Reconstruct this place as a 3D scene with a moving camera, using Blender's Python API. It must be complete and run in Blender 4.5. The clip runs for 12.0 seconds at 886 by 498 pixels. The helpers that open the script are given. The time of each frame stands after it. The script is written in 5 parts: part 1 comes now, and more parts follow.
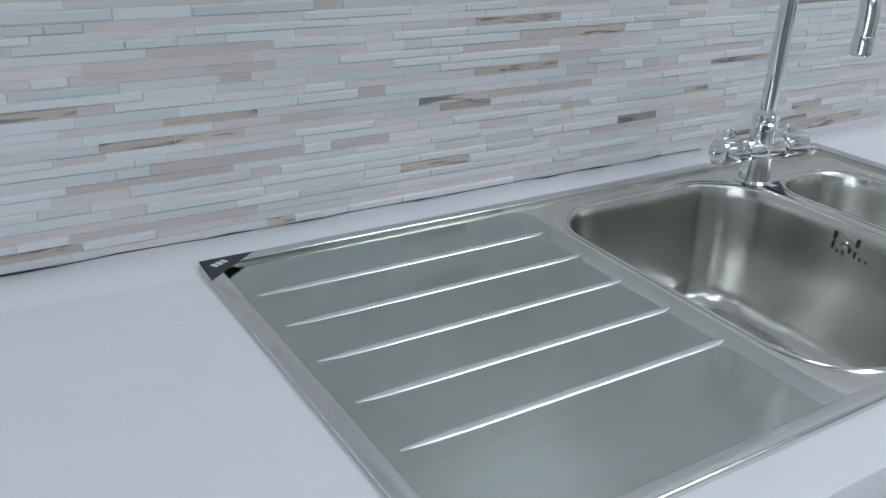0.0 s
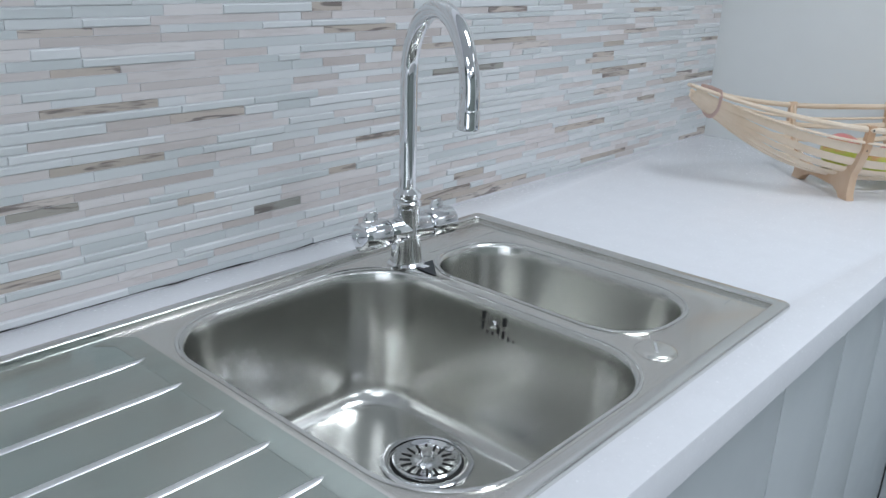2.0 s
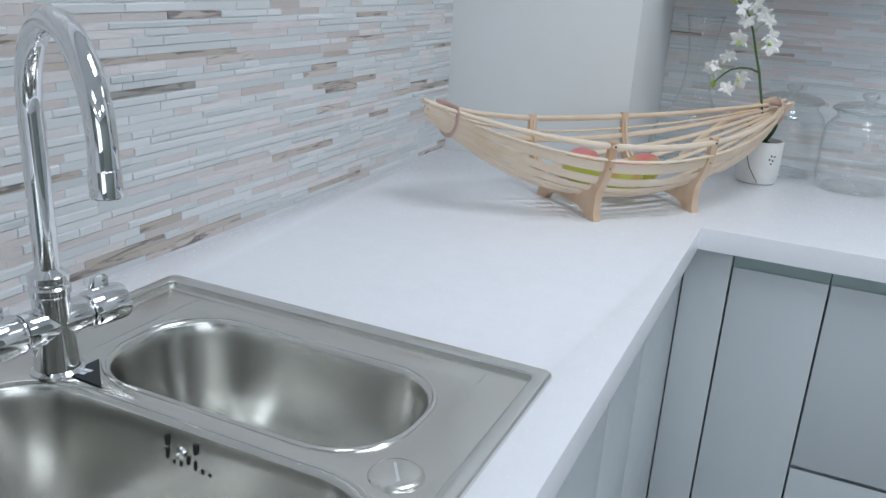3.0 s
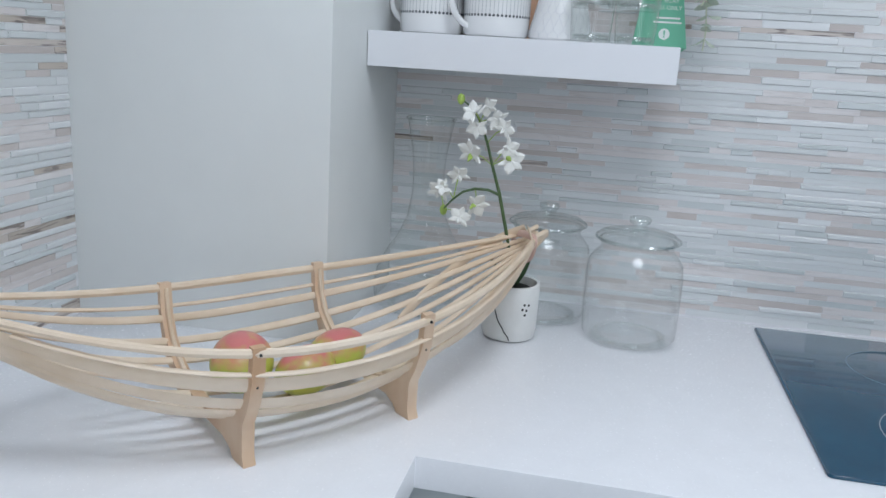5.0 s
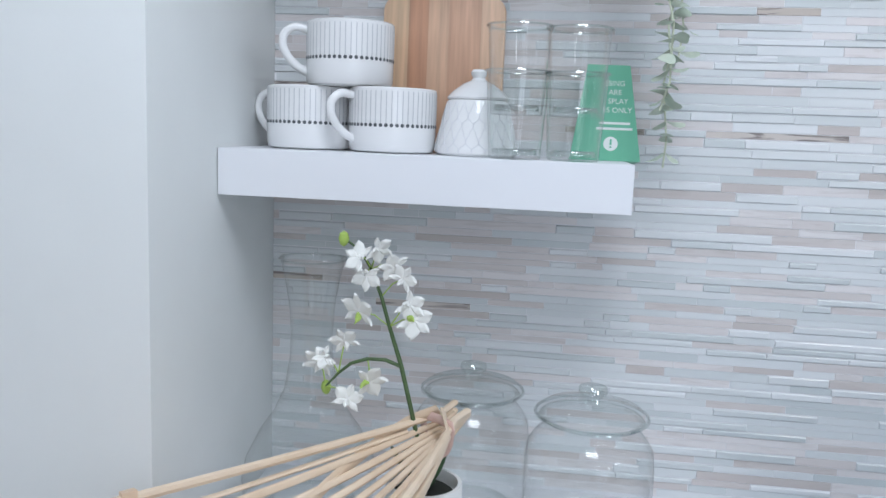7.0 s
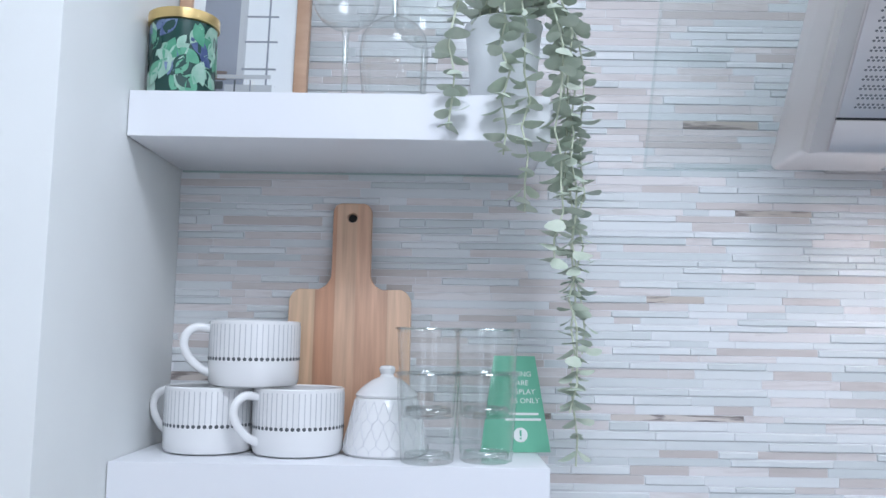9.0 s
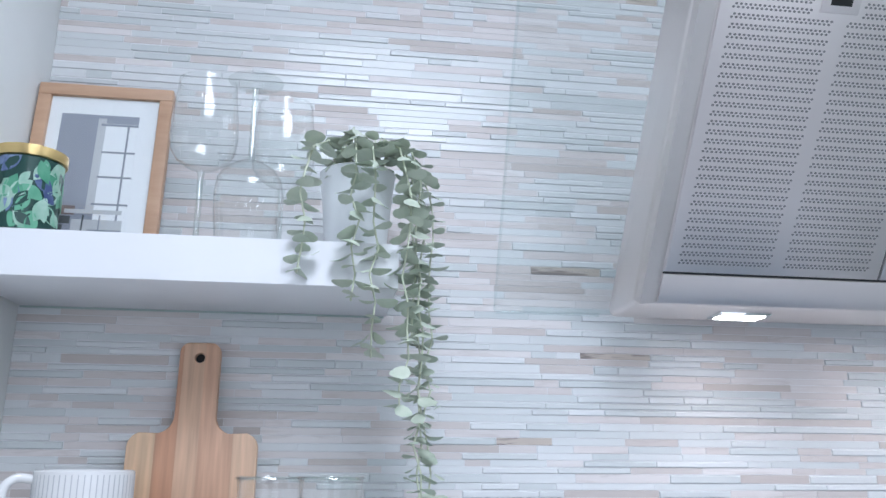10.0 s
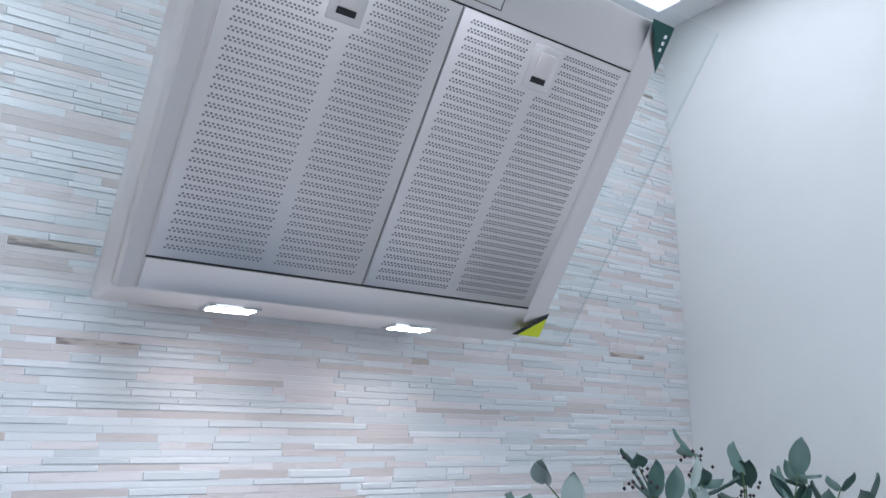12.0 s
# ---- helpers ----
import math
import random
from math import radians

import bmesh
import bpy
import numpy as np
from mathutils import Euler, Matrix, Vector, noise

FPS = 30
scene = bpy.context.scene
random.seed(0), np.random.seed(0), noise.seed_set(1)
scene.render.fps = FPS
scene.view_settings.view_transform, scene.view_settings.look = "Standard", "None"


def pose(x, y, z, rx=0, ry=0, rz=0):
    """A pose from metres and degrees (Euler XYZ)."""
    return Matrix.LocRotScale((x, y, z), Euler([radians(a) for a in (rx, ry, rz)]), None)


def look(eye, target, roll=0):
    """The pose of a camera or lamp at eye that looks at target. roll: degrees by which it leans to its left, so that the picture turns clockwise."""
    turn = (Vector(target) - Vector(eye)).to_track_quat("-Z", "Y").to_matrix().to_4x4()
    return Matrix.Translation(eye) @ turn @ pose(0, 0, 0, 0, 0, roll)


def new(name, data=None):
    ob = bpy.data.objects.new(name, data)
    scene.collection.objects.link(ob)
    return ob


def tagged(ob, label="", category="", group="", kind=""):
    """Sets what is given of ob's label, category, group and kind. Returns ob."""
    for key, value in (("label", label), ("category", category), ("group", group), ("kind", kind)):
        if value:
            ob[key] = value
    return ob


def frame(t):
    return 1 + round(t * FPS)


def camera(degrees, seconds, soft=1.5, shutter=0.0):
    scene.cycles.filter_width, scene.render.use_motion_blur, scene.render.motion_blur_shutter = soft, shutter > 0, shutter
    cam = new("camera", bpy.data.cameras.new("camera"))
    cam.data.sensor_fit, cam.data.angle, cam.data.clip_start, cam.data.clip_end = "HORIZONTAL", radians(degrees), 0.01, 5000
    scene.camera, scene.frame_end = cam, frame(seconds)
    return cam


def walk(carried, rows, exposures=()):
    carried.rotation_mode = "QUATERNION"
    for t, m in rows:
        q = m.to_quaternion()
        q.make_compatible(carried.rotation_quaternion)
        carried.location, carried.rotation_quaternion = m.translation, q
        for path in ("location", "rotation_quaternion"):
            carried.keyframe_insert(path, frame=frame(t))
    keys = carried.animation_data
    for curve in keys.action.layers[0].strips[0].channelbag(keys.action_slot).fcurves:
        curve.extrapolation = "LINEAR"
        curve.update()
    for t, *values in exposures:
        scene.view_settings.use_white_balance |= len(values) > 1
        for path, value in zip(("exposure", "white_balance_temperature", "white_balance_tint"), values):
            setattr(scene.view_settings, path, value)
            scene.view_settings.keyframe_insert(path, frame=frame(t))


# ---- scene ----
cam = camera(57.3, 12.0)
PATH = [
    (0, (0.271, 0.195, 1.28), (1.215, 1.748, 0.443), 2.0),
    (0.5, (0.377, 0.193, 1.278), (1.489, 1.67, 0.515), 2.0),
    (1, (0.428, 0.181, 1.282), (1.64, 1.609, 0.579), 1.7),
    (1.5, (0.441, 0.176, 1.285), (1.739, 1.538, 0.607), 1.9),
    (2, (0.491, 0.191, 1.281), (1.892, 1.451, 0.61), 1.9),
    (2.5, (0.599, 0.238, 1.281), (2.153, 1.304, 0.612), 2.2),
    (2.8, (0.671, 0.267, 1.29), (2.329, 1.164, 0.622), 2.9),
    (3, (0.724, 0.287, 1.283), (2.448, 1.063, 0.631), 3.4),
    (3.2, (0.76, 0.281, 1.284), (2.516, 0.992, 0.642), 2.7),
    (3.5, (0.834, 0.266, 1.278), (2.625, 0.906, 0.659), 2.7),
    (5.3, (1.374, 0.261, 1.336), (3.297, 0.58, 0.887), 3.0),
    (5.5, (1.415, 0.275, 1.331), (3.346, 0.57, 0.904), 2.7),
    (6, (1.542, 0.255, 1.341), (3.476, 0.557, 0.929), 3.1),
    (6.5, (1.614, 0.247, 1.354), (3.556, 0.559, 0.994), 2.8),
    (8.3, (1.68, 0.293, 1.461), (3.679, 0.337, 1.412), 0.9),
    (8.5, (1.677, 0.288, 1.467), (3.677, 0.318, 1.479), 1.0),
    (9, (1.664, 0.287, 1.484), (3.653, 0.293, 1.702), 0.9),
    (9.5, (1.661, 0.278, 1.494), (3.624, 0.204, 1.869), 0.8),
    (10, (1.645, 0.249, 1.513), (3.561, -0.021, 2.017), 0.4),
    (10.5, (1.638, 0.201, 1.524), (3.504, -0.279, 2.063), 0.6),
    (11, (1.634, 0.18, 1.531), (3.421, -0.534, 2.076), -0.2),
    (11.5, (1.637, 0.151, 1.523), (3.308, -0.811, 2.057), -0.1),
    (12, (1.641, 0.116, 1.517), (3.199, -1.038, 2.007), -0.1),
]
walk(cam, [(t, look(eye, target, roll)) for t, eye, target, roll in PATH],
     [(0.0, 0.0, 6300, 14), (0.5, 0.17, 6300, 14), (1.5, 0.16, 6300, 14), (3.7, 0.12, 6280, 14), (5.5, 0.24, 6280, 14), (6.7, 0.4, 6230, 15), (8.5, 0.45, 6080, 17), (10.5, 0.5, 6050, 17), (12.0, 0.4, 6050, 17)])

# ---- world, lights, exposure ----
scene.view_settings.exposure = 0.0
world = bpy.data.worlds.new("world")
world.use_nodes = True
scene.world = world
world.node_tree.nodes["Background"].inputs[0].default_value = (0.75, 0.82, 0.9, 1)
world.node_tree.nodes["Background"].inputs[1].default_value = 0.5

# plan: tiled walls at y = YW (sink) and x = XW (hob), boxed pillar in the corner
YW, XW, PX, PY, YS, XS, YB = 1.038, 2.713, 2.369, 0.636, -1.314, -2.4, -3.0
CT, CEIL = 0.9, 2.47


def area_lamp(name, at, sx, sy, power, colour, turn=(0, 0, 0)):
    lamp = bpy.data.lights.new(name, "AREA")
    lamp.shape, lamp.size, lamp.size_y, lamp.energy, lamp.color = "RECTANGLE", sx, sy, power, colour
    ob = new(name, lamp)
    ob.matrix_basis = pose(*at, *turn)
    return ob


# only the first panel shows; the rest are added unseen to even the light
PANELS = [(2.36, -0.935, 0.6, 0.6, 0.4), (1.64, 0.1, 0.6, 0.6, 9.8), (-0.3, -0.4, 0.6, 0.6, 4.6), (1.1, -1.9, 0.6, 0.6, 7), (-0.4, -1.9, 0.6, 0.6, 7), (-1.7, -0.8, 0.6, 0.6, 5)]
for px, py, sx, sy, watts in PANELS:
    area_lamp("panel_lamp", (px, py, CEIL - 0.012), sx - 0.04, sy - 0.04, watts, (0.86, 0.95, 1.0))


# unseen window added at the west end; this lamp brightens west-facing surfaces
area_lamp("unseen_window_fill", (XS - 0.015, -1.75, 1.4), 1.75, 2.25, 17.5, (0.86, 0.94, 1.0), (0, -90, 0))


def spot(name, at, target, power, colour, size, blend=0.6, radius=0.02):
    lamp = bpy.data.lights.new(name, "SPOT")
    lamp.energy, lamp.color, lamp.spot_size, lamp.spot_blend, lamp.shadow_soft_size = power, colour, radians(size), blend, radius
    ob = new(name, lamp)
    ob.matrix_basis = look(at, target)
    return ob


for ly in (-0.262, -0.528):
    spot("hood_lamp", (2.593, ly, 1.684), (2.66, ly, 0.9), 0.6, (1.0, 0.93, 0.86), 150, 1.0)


# ---- materials ----
def material(name, colour, rough=0.5, metal=0.0, spread=0.0, scale=30.0, bump=0.0, bump_scale=200.0, stretch=(1, 1, 1), spec=0.5, coat=0.0, transmission=0.0, ior=1.45, tint=None, rough_spread=0.0, rotate=(0, 0, 0), space="Object"):
    """A surface with mottling at two sizes and fine relief."""
    m = bpy.data.materials.new(name)
    m.use_nodes = True
    nt = m.node_tree
    b = nt.nodes["Principled BSDF"]
    b.inputs["Base Color"].default_value = (*colour, 1)
    b.inputs["Roughness"].default_value, b.inputs["Metallic"].default_value = rough, metal
    b.inputs["Specular IOR Level"].default_value, b.inputs["Coat Weight"].default_value = spec, coat
    b.inputs["Transmission Weight"].default_value, b.inputs["IOR"].default_value = transmission, ior
    co = nt.nodes.new("ShaderNodeTexCoord")
    mp = nt.nodes.new("ShaderNodeMapping")
    mp.inputs["Scale"].default_value = stretch
    mp.inputs["Rotation"].default_value = rotate
    nt.links.new(co.outputs[space], mp.inputs[0])

    def tex(sc, detail=4.0):
        n = nt.nodes.new("ShaderNodeTexNoise")
        n.inputs["Scale"].default_value, n.inputs["Detail"].default_value = sc, detail
        nt.links.new(mp.outputs[0], n.inputs["Vector"])
        return n.outputs["Fac"]

    if spread or tint:
        big, small = tex(scale / 6), tex(scale)
        add = nt.nodes.new("ShaderNodeMath")
        add.operation = "MULTIPLY_ADD"
        nt.links.new(big, add.inputs[0])
        add.inputs[1].default_value = 0.6
        half = nt.nodes.new("ShaderNodeMath")
        half.operation = "MULTIPLY"
        nt.links.new(small, half.inputs[0])
        half.inputs[1].default_value = 0.4
        nt.links.new(half.outputs[0], add.inputs[2])
        ramp = nt.nodes.new("ShaderNodeValToRGB")
        lo = tint or tuple(c * (1 - spread) for c in colour)
        hi = tuple(min(1, c * (1 + spread)) for c in colour)
        ramp.color_ramp.elements[0].position, ramp.color_ramp.elements[0].color = 0.36, (*lo, 1)
        ramp.color_ramp.elements[1].position, ramp.color_ramp.elements[1].color = 0.62, (*hi, 1)
        nt.links.new(add.outputs[0], ramp.inputs[0])
        nt.links.new(ramp.outputs[0], b.inputs["Base Color"])
    if rough_spread:
        r = nt.nodes.new("ShaderNodeMapRange")
        nt.links.new(tex(scale * 1.7), r.inputs[0])
        r.inputs[1].default_value, r.inputs[2].default_value = 0.3, 0.7
        r.inputs[3].default_value, r.inputs[4].default_value = max(0.02, rough - rough_spread), rough + rough_spread
        nt.links.new(r.outputs[0], b.inputs["Roughness"])
    if bump:
        bn = nt.nodes.new("ShaderNodeBump")
        bn.inputs["Strength"].default_value, bn.inputs["Distance"].default_value = bump, 0.001
        nt.links.new(tex(bump_scale, 3.0), bn.inputs["Height"])
        nt.links.new(bn.outputs[0], b.inputs["Normal"])
    return m


def glow(name, colour, strength):
    m = bpy.data.materials.new(name)
    m.use_nodes = True
    b = m.node_tree.nodes["Principled BSDF"]
    b.inputs["Base Color"].default_value = (*colour, 1)
    b.inputs["Emission Color"].default_value, b.inputs["Emission Strength"].default_value = (*colour, 1), strength
    return m


def thin_glass(name, tint, edge=0.75, base=0.035):
    """Clear glass of thin walls: see-through, with a gloss that grows towards the edges."""
    m = bpy.data.materials.new(name)
    m.use_nodes = True
    nt = m.node_tree
    nt.nodes.remove(nt.nodes["Principled BSDF"])
    clear = nt.nodes.new("ShaderNodeBsdfTransparent")
    clear.inputs[0].default_value = (*tint, 1)
    gloss = nt.nodes.new("ShaderNodeBsdfGlossy")
    gloss.inputs["Roughness"].default_value = 0.02
    lw = nt.nodes.new("ShaderNodeLayerWeight")
    lw.inputs[0].default_value = 0.5
    p = nt.nodes.new("ShaderNodeMath")
    p.operation = "POWER"
    nt.links.new(lw.outputs["Facing"], p.inputs[0])
    p.inputs[1].default_value = 3.0
    ma = nt.nodes.new("ShaderNodeMath")
    ma.operation = "MULTIPLY_ADD"
    nt.links.new(p.outputs[0], ma.inputs[0])
    ma.inputs[1].default_value, ma.inputs[2].default_value = edge, base
    mix = nt.nodes.new("ShaderNodeMixShader")
    nt.links.new(ma.outputs[0], mix.inputs[0])
    nt.links.new(clear.outputs[0], mix.inputs[1])
    nt.links.new(gloss.outputs[0], mix.inputs[2])
    out = mix.outputs[0]
    nt.links.new(out, nt.nodes["Material Output"].inputs["Surface"])
    return m


def tile_material(name, stops, rough, per_object, streak=0.0, dark=None, bump=0.15, coat=0.0):
    """Mosaic strips: each piece takes its own tone; stone is streaked along its length."""
    m = bpy.data.materials.new(name)
    m.use_nodes = True
    nt = m.node_tree
    b = nt.nodes["Principled BSDF"]
    b.inputs["Roughness"].default_value, b.inputs["Coat Weight"].default_value = rough, coat
    b.inputs["Coat Roughness"].default_value = 0.16
    src = nt.nodes.new("ShaderNodeObjectInfo" if per_object else "ShaderNodeNewGeometry")
    ramp = nt.nodes.new("ShaderNodeValToRGB")
    ramp.color_ramp.interpolation = "LINEAR"
    els = ramp.color_ramp.elements
    while len(els) < len(stops):
        els.new(0.5)
    for e, (p, c) in zip(els, stops):
        e.position, e.color = p, (*c, 1)
    nt.links.new(src.outputs["Random" if per_object else "Random Per Island"], ramp.inputs[0])
    geo = nt.nodes.new("ShaderNodeNewGeometry")
    mp = nt.nodes.new("ShaderNodeMapping")
    mp.inputs["Scale"].default_value = (14, 14, 130)
    nt.links.new(geo.outputs["Position"], mp.inputs[0])
    n = nt.nodes.new("ShaderNodeTexNoise")
    n.inputs["Scale"].default_value, n.inputs["Detail"].default_value, n.inputs["Distortion"].default_value = 1.0, 6.0, 1.2
    nt.links.new(mp.outputs[0], n.inputs["Vector"])
    colour = ramp.outputs[0]
    if streak:
        mix = nt.nodes.new("ShaderNodeMix")
        mix.data_type = "RGBA"
        r = nt.nodes.new("ShaderNodeMapRange")
        nt.links.new(n.outputs["Fac"], r.inputs[0])
        r.inputs[1].default_value, r.inputs[2].default_value, r.inputs[3].default_value, r.inputs[4].default_value = 0.52, 0.63, 0.0, streak
        nt.links.new(r.outputs[0], mix.inputs[0])
        nt.links.new(colour, mix.inputs[6])
        mix.inputs[7].default_value = (*dark, 1)
        colour = mix.outputs[2]
    nt.links.new(colour, b.inputs["Base Color"])
    if bump:
        bn = nt.nodes.new("ShaderNodeBump")
        bn.inputs["Strength"].default_value, bn.inputs["Distance"].default_value = bump, 0.001
        nt.links.new(n.outputs["Fac"], bn.inputs["Height"])
        nt.links.new(bn.outputs[0], b.inputs["Normal"])
    return m


WHITE_PAINT = material("white_wall_paint", (0.755, 0.775, 0.765), 0.55, spread=0.02, scale=12, bump=0.06, bump_scale=260, rough_spread=0.06)
# for added, unseen walls: dull green chosen for what steel and chrome mirror
GREEN_PAINT = material("grey_green_wall_paint", (0.27, 0.305, 0.285), 0.6, spread=0.05, scale=8)
CEILING_PAINT = material("ceiling_paint", (0.85, 0.86, 0.87), 0.8, spread=0.02, scale=10, bump=0.05)
GROUT = material("pale_grout", (0.78, 0.78, 0.80), 0.9, spread=0.06, scale=80, bump=0.3)
WORKTOP = material("white_quartz_worktop", (0.84, 0.85, 0.88), 0.22, spread=0.015, scale=160, rough_spread=0.06, bump=0.02, bump_scale=400)
CABINET = material("pale_grey_cabinet", (0.555, 0.595, 0.61), 0.38, spread=0.015, scale=14, rough_spread=0.05)
RECESS = material("grey_green_recess", (0.40, 0.49, 0.47), 0.45, spread=0.03, scale=20)
SHELF = material("white_shelf_laminate", (0.80, 0.81, 0.84), 0.4, spread=0.012, scale=12, rough_spread=0.05)
FLOOR = material("grey_floor_vinyl", (0.50, 0.50, 0.505), 0.45, spread=0.12, scale=9, rough_spread=0.1, bump=0.1)
RIM_STEEL = material("polished_rim_steel", (0.72, 0.72, 0.70), 0.16, 1.0, spread=0.02, scale=30)
# paler than the sheet: the ceiling's reflection is put into the rib colour
RIB_STEEL = material("ceiling_sheen_rib_steel", (0.93, 0.94, 0.95), 0.3, 1.0, spread=0.01)
# room's dull green reflection painted into base colour, darker than the deck steel
STEEL = material("brushed_drainer_steel_green_reflection", (0.51, 0.56, 0.52), 0.17, 1.0, spread=0.03, scale=40, stretch=(1, 12, 1), rough_spread=0.03)
DECK_STEEL = material("satin_deck_steel", (0.74, 0.73, 0.69), 0.25, 1.0)
BOWL_STEEL = material("satin_bowl_steel", (0.68, 0.68, 0.65), 0.22, 1.0)
HOOD_STEEL = material("brushed_hood_steel", (0.79, 0.745, 0.735), 0.4, 1.0, spread=0.03, rough_spread=0.04, scale=5, stretch=(1, 0.2, 1))
CHROME = material("polished_chrome", (0.78, 0.79, 0.80), 0.035, 1.0)
DARK = material("black_gap", (0.02, 0.02, 0.02), 0.6)
STICKER_BLACK = material("black_sticker", (0.02, 0.025, 0.03), 0.35)
GLASS = thin_glass("clear_glass", (0.99, 1.0, 0.997), 0.3, 0.02)
RIM_GLASS = thin_glass("thick_rim_glass", (0.955, 0.985, 0.978), 0.6, 0.2)
LID_GLASS = thin_glass("pressed_lid_glass", (0.97, 0.99, 0.985), 0.7, 0.13)
BLOWN = thin_glass("blown_clear_glass", (0.99, 1.0, 0.997), 0.8, 0.05)
HOB_GLASS = material("dark_blue_hob_glass", (0.012, 0.07, 0.125), 0.05, spread=0.1, scale=20, spec=0.55)
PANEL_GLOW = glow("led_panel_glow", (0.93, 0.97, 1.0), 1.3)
LED_GLOW = glow("hood_led_glow", (1.0, 0.96, 0.9), 12.0)
BAMBOO = material("pale_split_bamboo", (0.83, 0.70, 0.56), 0.5, tint=(0.72, 0.56, 0.40), scale=25, stretch=(1, 1, 1), bump=0.15, bump_scale=120)


# ---- mesh helpers ----
def finish(name, bm, mat, smooth=35.0):
    me = bpy.data.meshes.new(name)
    bmesh.ops.recalc_face_normals(bm, faces=bm.faces)
    if bm.calc_volume(signed=True) < 0 and all(e.is_manifold for e in bm.edges):
        bmesh.ops.reverse_faces(bm, faces=bm.faces)
    bm.to_mesh(me)
    bm.free()
    me.materials.append(mat)
    if smooth:
        me.shade_smooth()
        me.set_sharp_from_angle(angle=radians(smooth))
    return me


def part(name, bm, mat, parent=None, label="", smooth=35.0):
    """Links a bmesh, built in world places, as one mesh object under a thing or a part."""
    me = bm if isinstance(bm, bpy.types.Mesh) else finish(name, bm, mat, smooth)
    ob = new(name, me)
    if parent is not None:
        ob.parent = parent
        if parent.parent is None:
            ob.matrix_parent_inverse = parent.matrix_basis.inverted()
    if label:
        ob["label"] = label
    return ob


def thing(name, at, label, category, group="", kind=""):
    ob = new(name)
    ob.empty_display_size = 0.02
    ob.matrix_basis = Matrix.Translation(at)
    return tagged(ob, label, category, group, kind)


def structure(name, bm, mat, label, category, smooth=35.0):
    return tagged(part(name, bm, mat, smooth=smooth), label, category, kind="structure")


def box(x0, x1, y0, y1, z0, z1, bevel=0.0, segs=2, bm=None, m=None):
    own = bmesh.new()
    bmesh.ops.create_cube(own, size=1.0)
    for v in own.verts:
        v.co = Vector((x0 + (v.co.x + 0.5) * (x1 - x0), y0 + (v.co.y + 0.5) * (y1 - y0), z0 + (v.co.z + 0.5) * (z1 - z0)))
    if bevel:
        bmesh.ops.bevel(own, geom=list(own.edges), offset=bevel, segments=segs, affect="EDGES", profile=0.5)
    if m is not None:
        own.transform(m)
    if bm is None:
        return own
    join(bm, own)
    return bm


def join(bm, other):
    me = bpy.data.meshes.new("join")
    other.to_mesh(me)
    other.free()
    bm.from_mesh(me)
    bpy.data.meshes.remove(me)
    return bm


def lathe(profile, at=(0, 0, 0), segs=40, bm=None, m=None, cap=False):
    """Turns (radius, height) points about the upright axis through at."""
    own = bmesh.new()
    rings = []
    for r, z in profile:
        if r < 1e-6:
            rings.append([own.verts.new((0, 0, z))])
        else:
            rings.append([own.verts.new((r * math.cos(2 * math.pi * k / segs), r * math.sin(2 * math.pi * k / segs), z)) for k in range(segs)])
    for a, b in zip(rings, rings[1:]):
        for k in range(segs):
            l = (k + 1) % segs
            if len(a) == 1 and len(b) == 1:
                continue
            if len(a) == 1:
                own.faces.new((a[0], b[k], b[l]))
            elif len(b) == 1:
                own.faces.new((a[k], a[l], b[0]))
            else:
                own.faces.new((a[k], a[l], b[l], b[k]))
    own.transform((Matrix.Translation(at) @ m) if m is not None else Matrix.Translation(at))
    if bm is None:
        return own
    return join(bm, own)


def tube(points, radii, segs=12, bm=None, flat=None, closed_ends=True, up=None):
    """A round (or flat, when flat gives the second radius) bar along points."""
    own = bmesh.new()
    pts = [Vector(p) for p in points]
    if not hasattr(radii, "__len__"):
        radii = [radii] * len(pts)
    last = None
    rings = []
    for k, p in enumerate(pts):
        d = (pts[min(k + 1, len(pts) - 1)] - pts[max(k - 1, 0)]).normalized()
        if up is not None:
            side = d.cross(Vector(up if not callable(up) else up(p))).normalized()
        elif last is None:
            side = d.cross(Vector((0.13, 0.21, 0.97)) if abs(d.z) < 0.9 else Vector((0, 1, 0))).normalized()
        else:
            side = (last - d * last.dot(d)).normalized()
        last = side
        top = side.cross(d).normalized()
        a, b = radii[k], (flat if flat is not None else radii[k])
        rings.append([own.verts.new(p + side * (a * math.cos(2 * math.pi * j / segs)) + top * (b * math.sin(2 * math.pi * j / segs))) for j in range(segs)])
    for a, b in zip(rings, rings[1:]):
        for j in range(segs):
            own.faces.new((a[j], a[(j + 1) % segs], b[(j + 1) % segs], b[j]))
    if closed_ends:
        own.faces.new(rings[0])
        own.faces.new(rings[-1])
    if bm is None:
        return own
    return join(bm, own)


def smooth_path(points, n=6):
    """More points along a smooth curve through the given ones."""
    p = [Vector(q) for q in points]
    p = [2 * p[0] - p[1]] + p + [2 * p[-1] - p[-2]]
    out = []
    for k in range(1, len(p) - 2):
        a, b, c, d = p[k - 1 : k + 3]
        for j in range(n):
            t = j / n
            out.append(0.5 * (2 * b + (c - a) * t + (2 * a - 5 * b + 4 * c - d) * t * t + (3 * b - a - 3 * c + d) * t ** 3))
    return out + [p[-2]]


def rounded(x0, x1, y0, y1, r, n=8):
    """The outline of a rectangle with rounded corners."""
    out = []
    for cx, cy, a in ((x1 - r, y1 - r, 0), (x0 + r, y1 - r, 90), (x0 + r, y0 + r, 180), (x1 - r, y0 + r, 270)):
        out += [(cx + r * math.cos(radians(a + 90 * k / n)), cy + r * math.sin(radians(a + 90 * k / n))) for k in range(n + 1)]
    return out


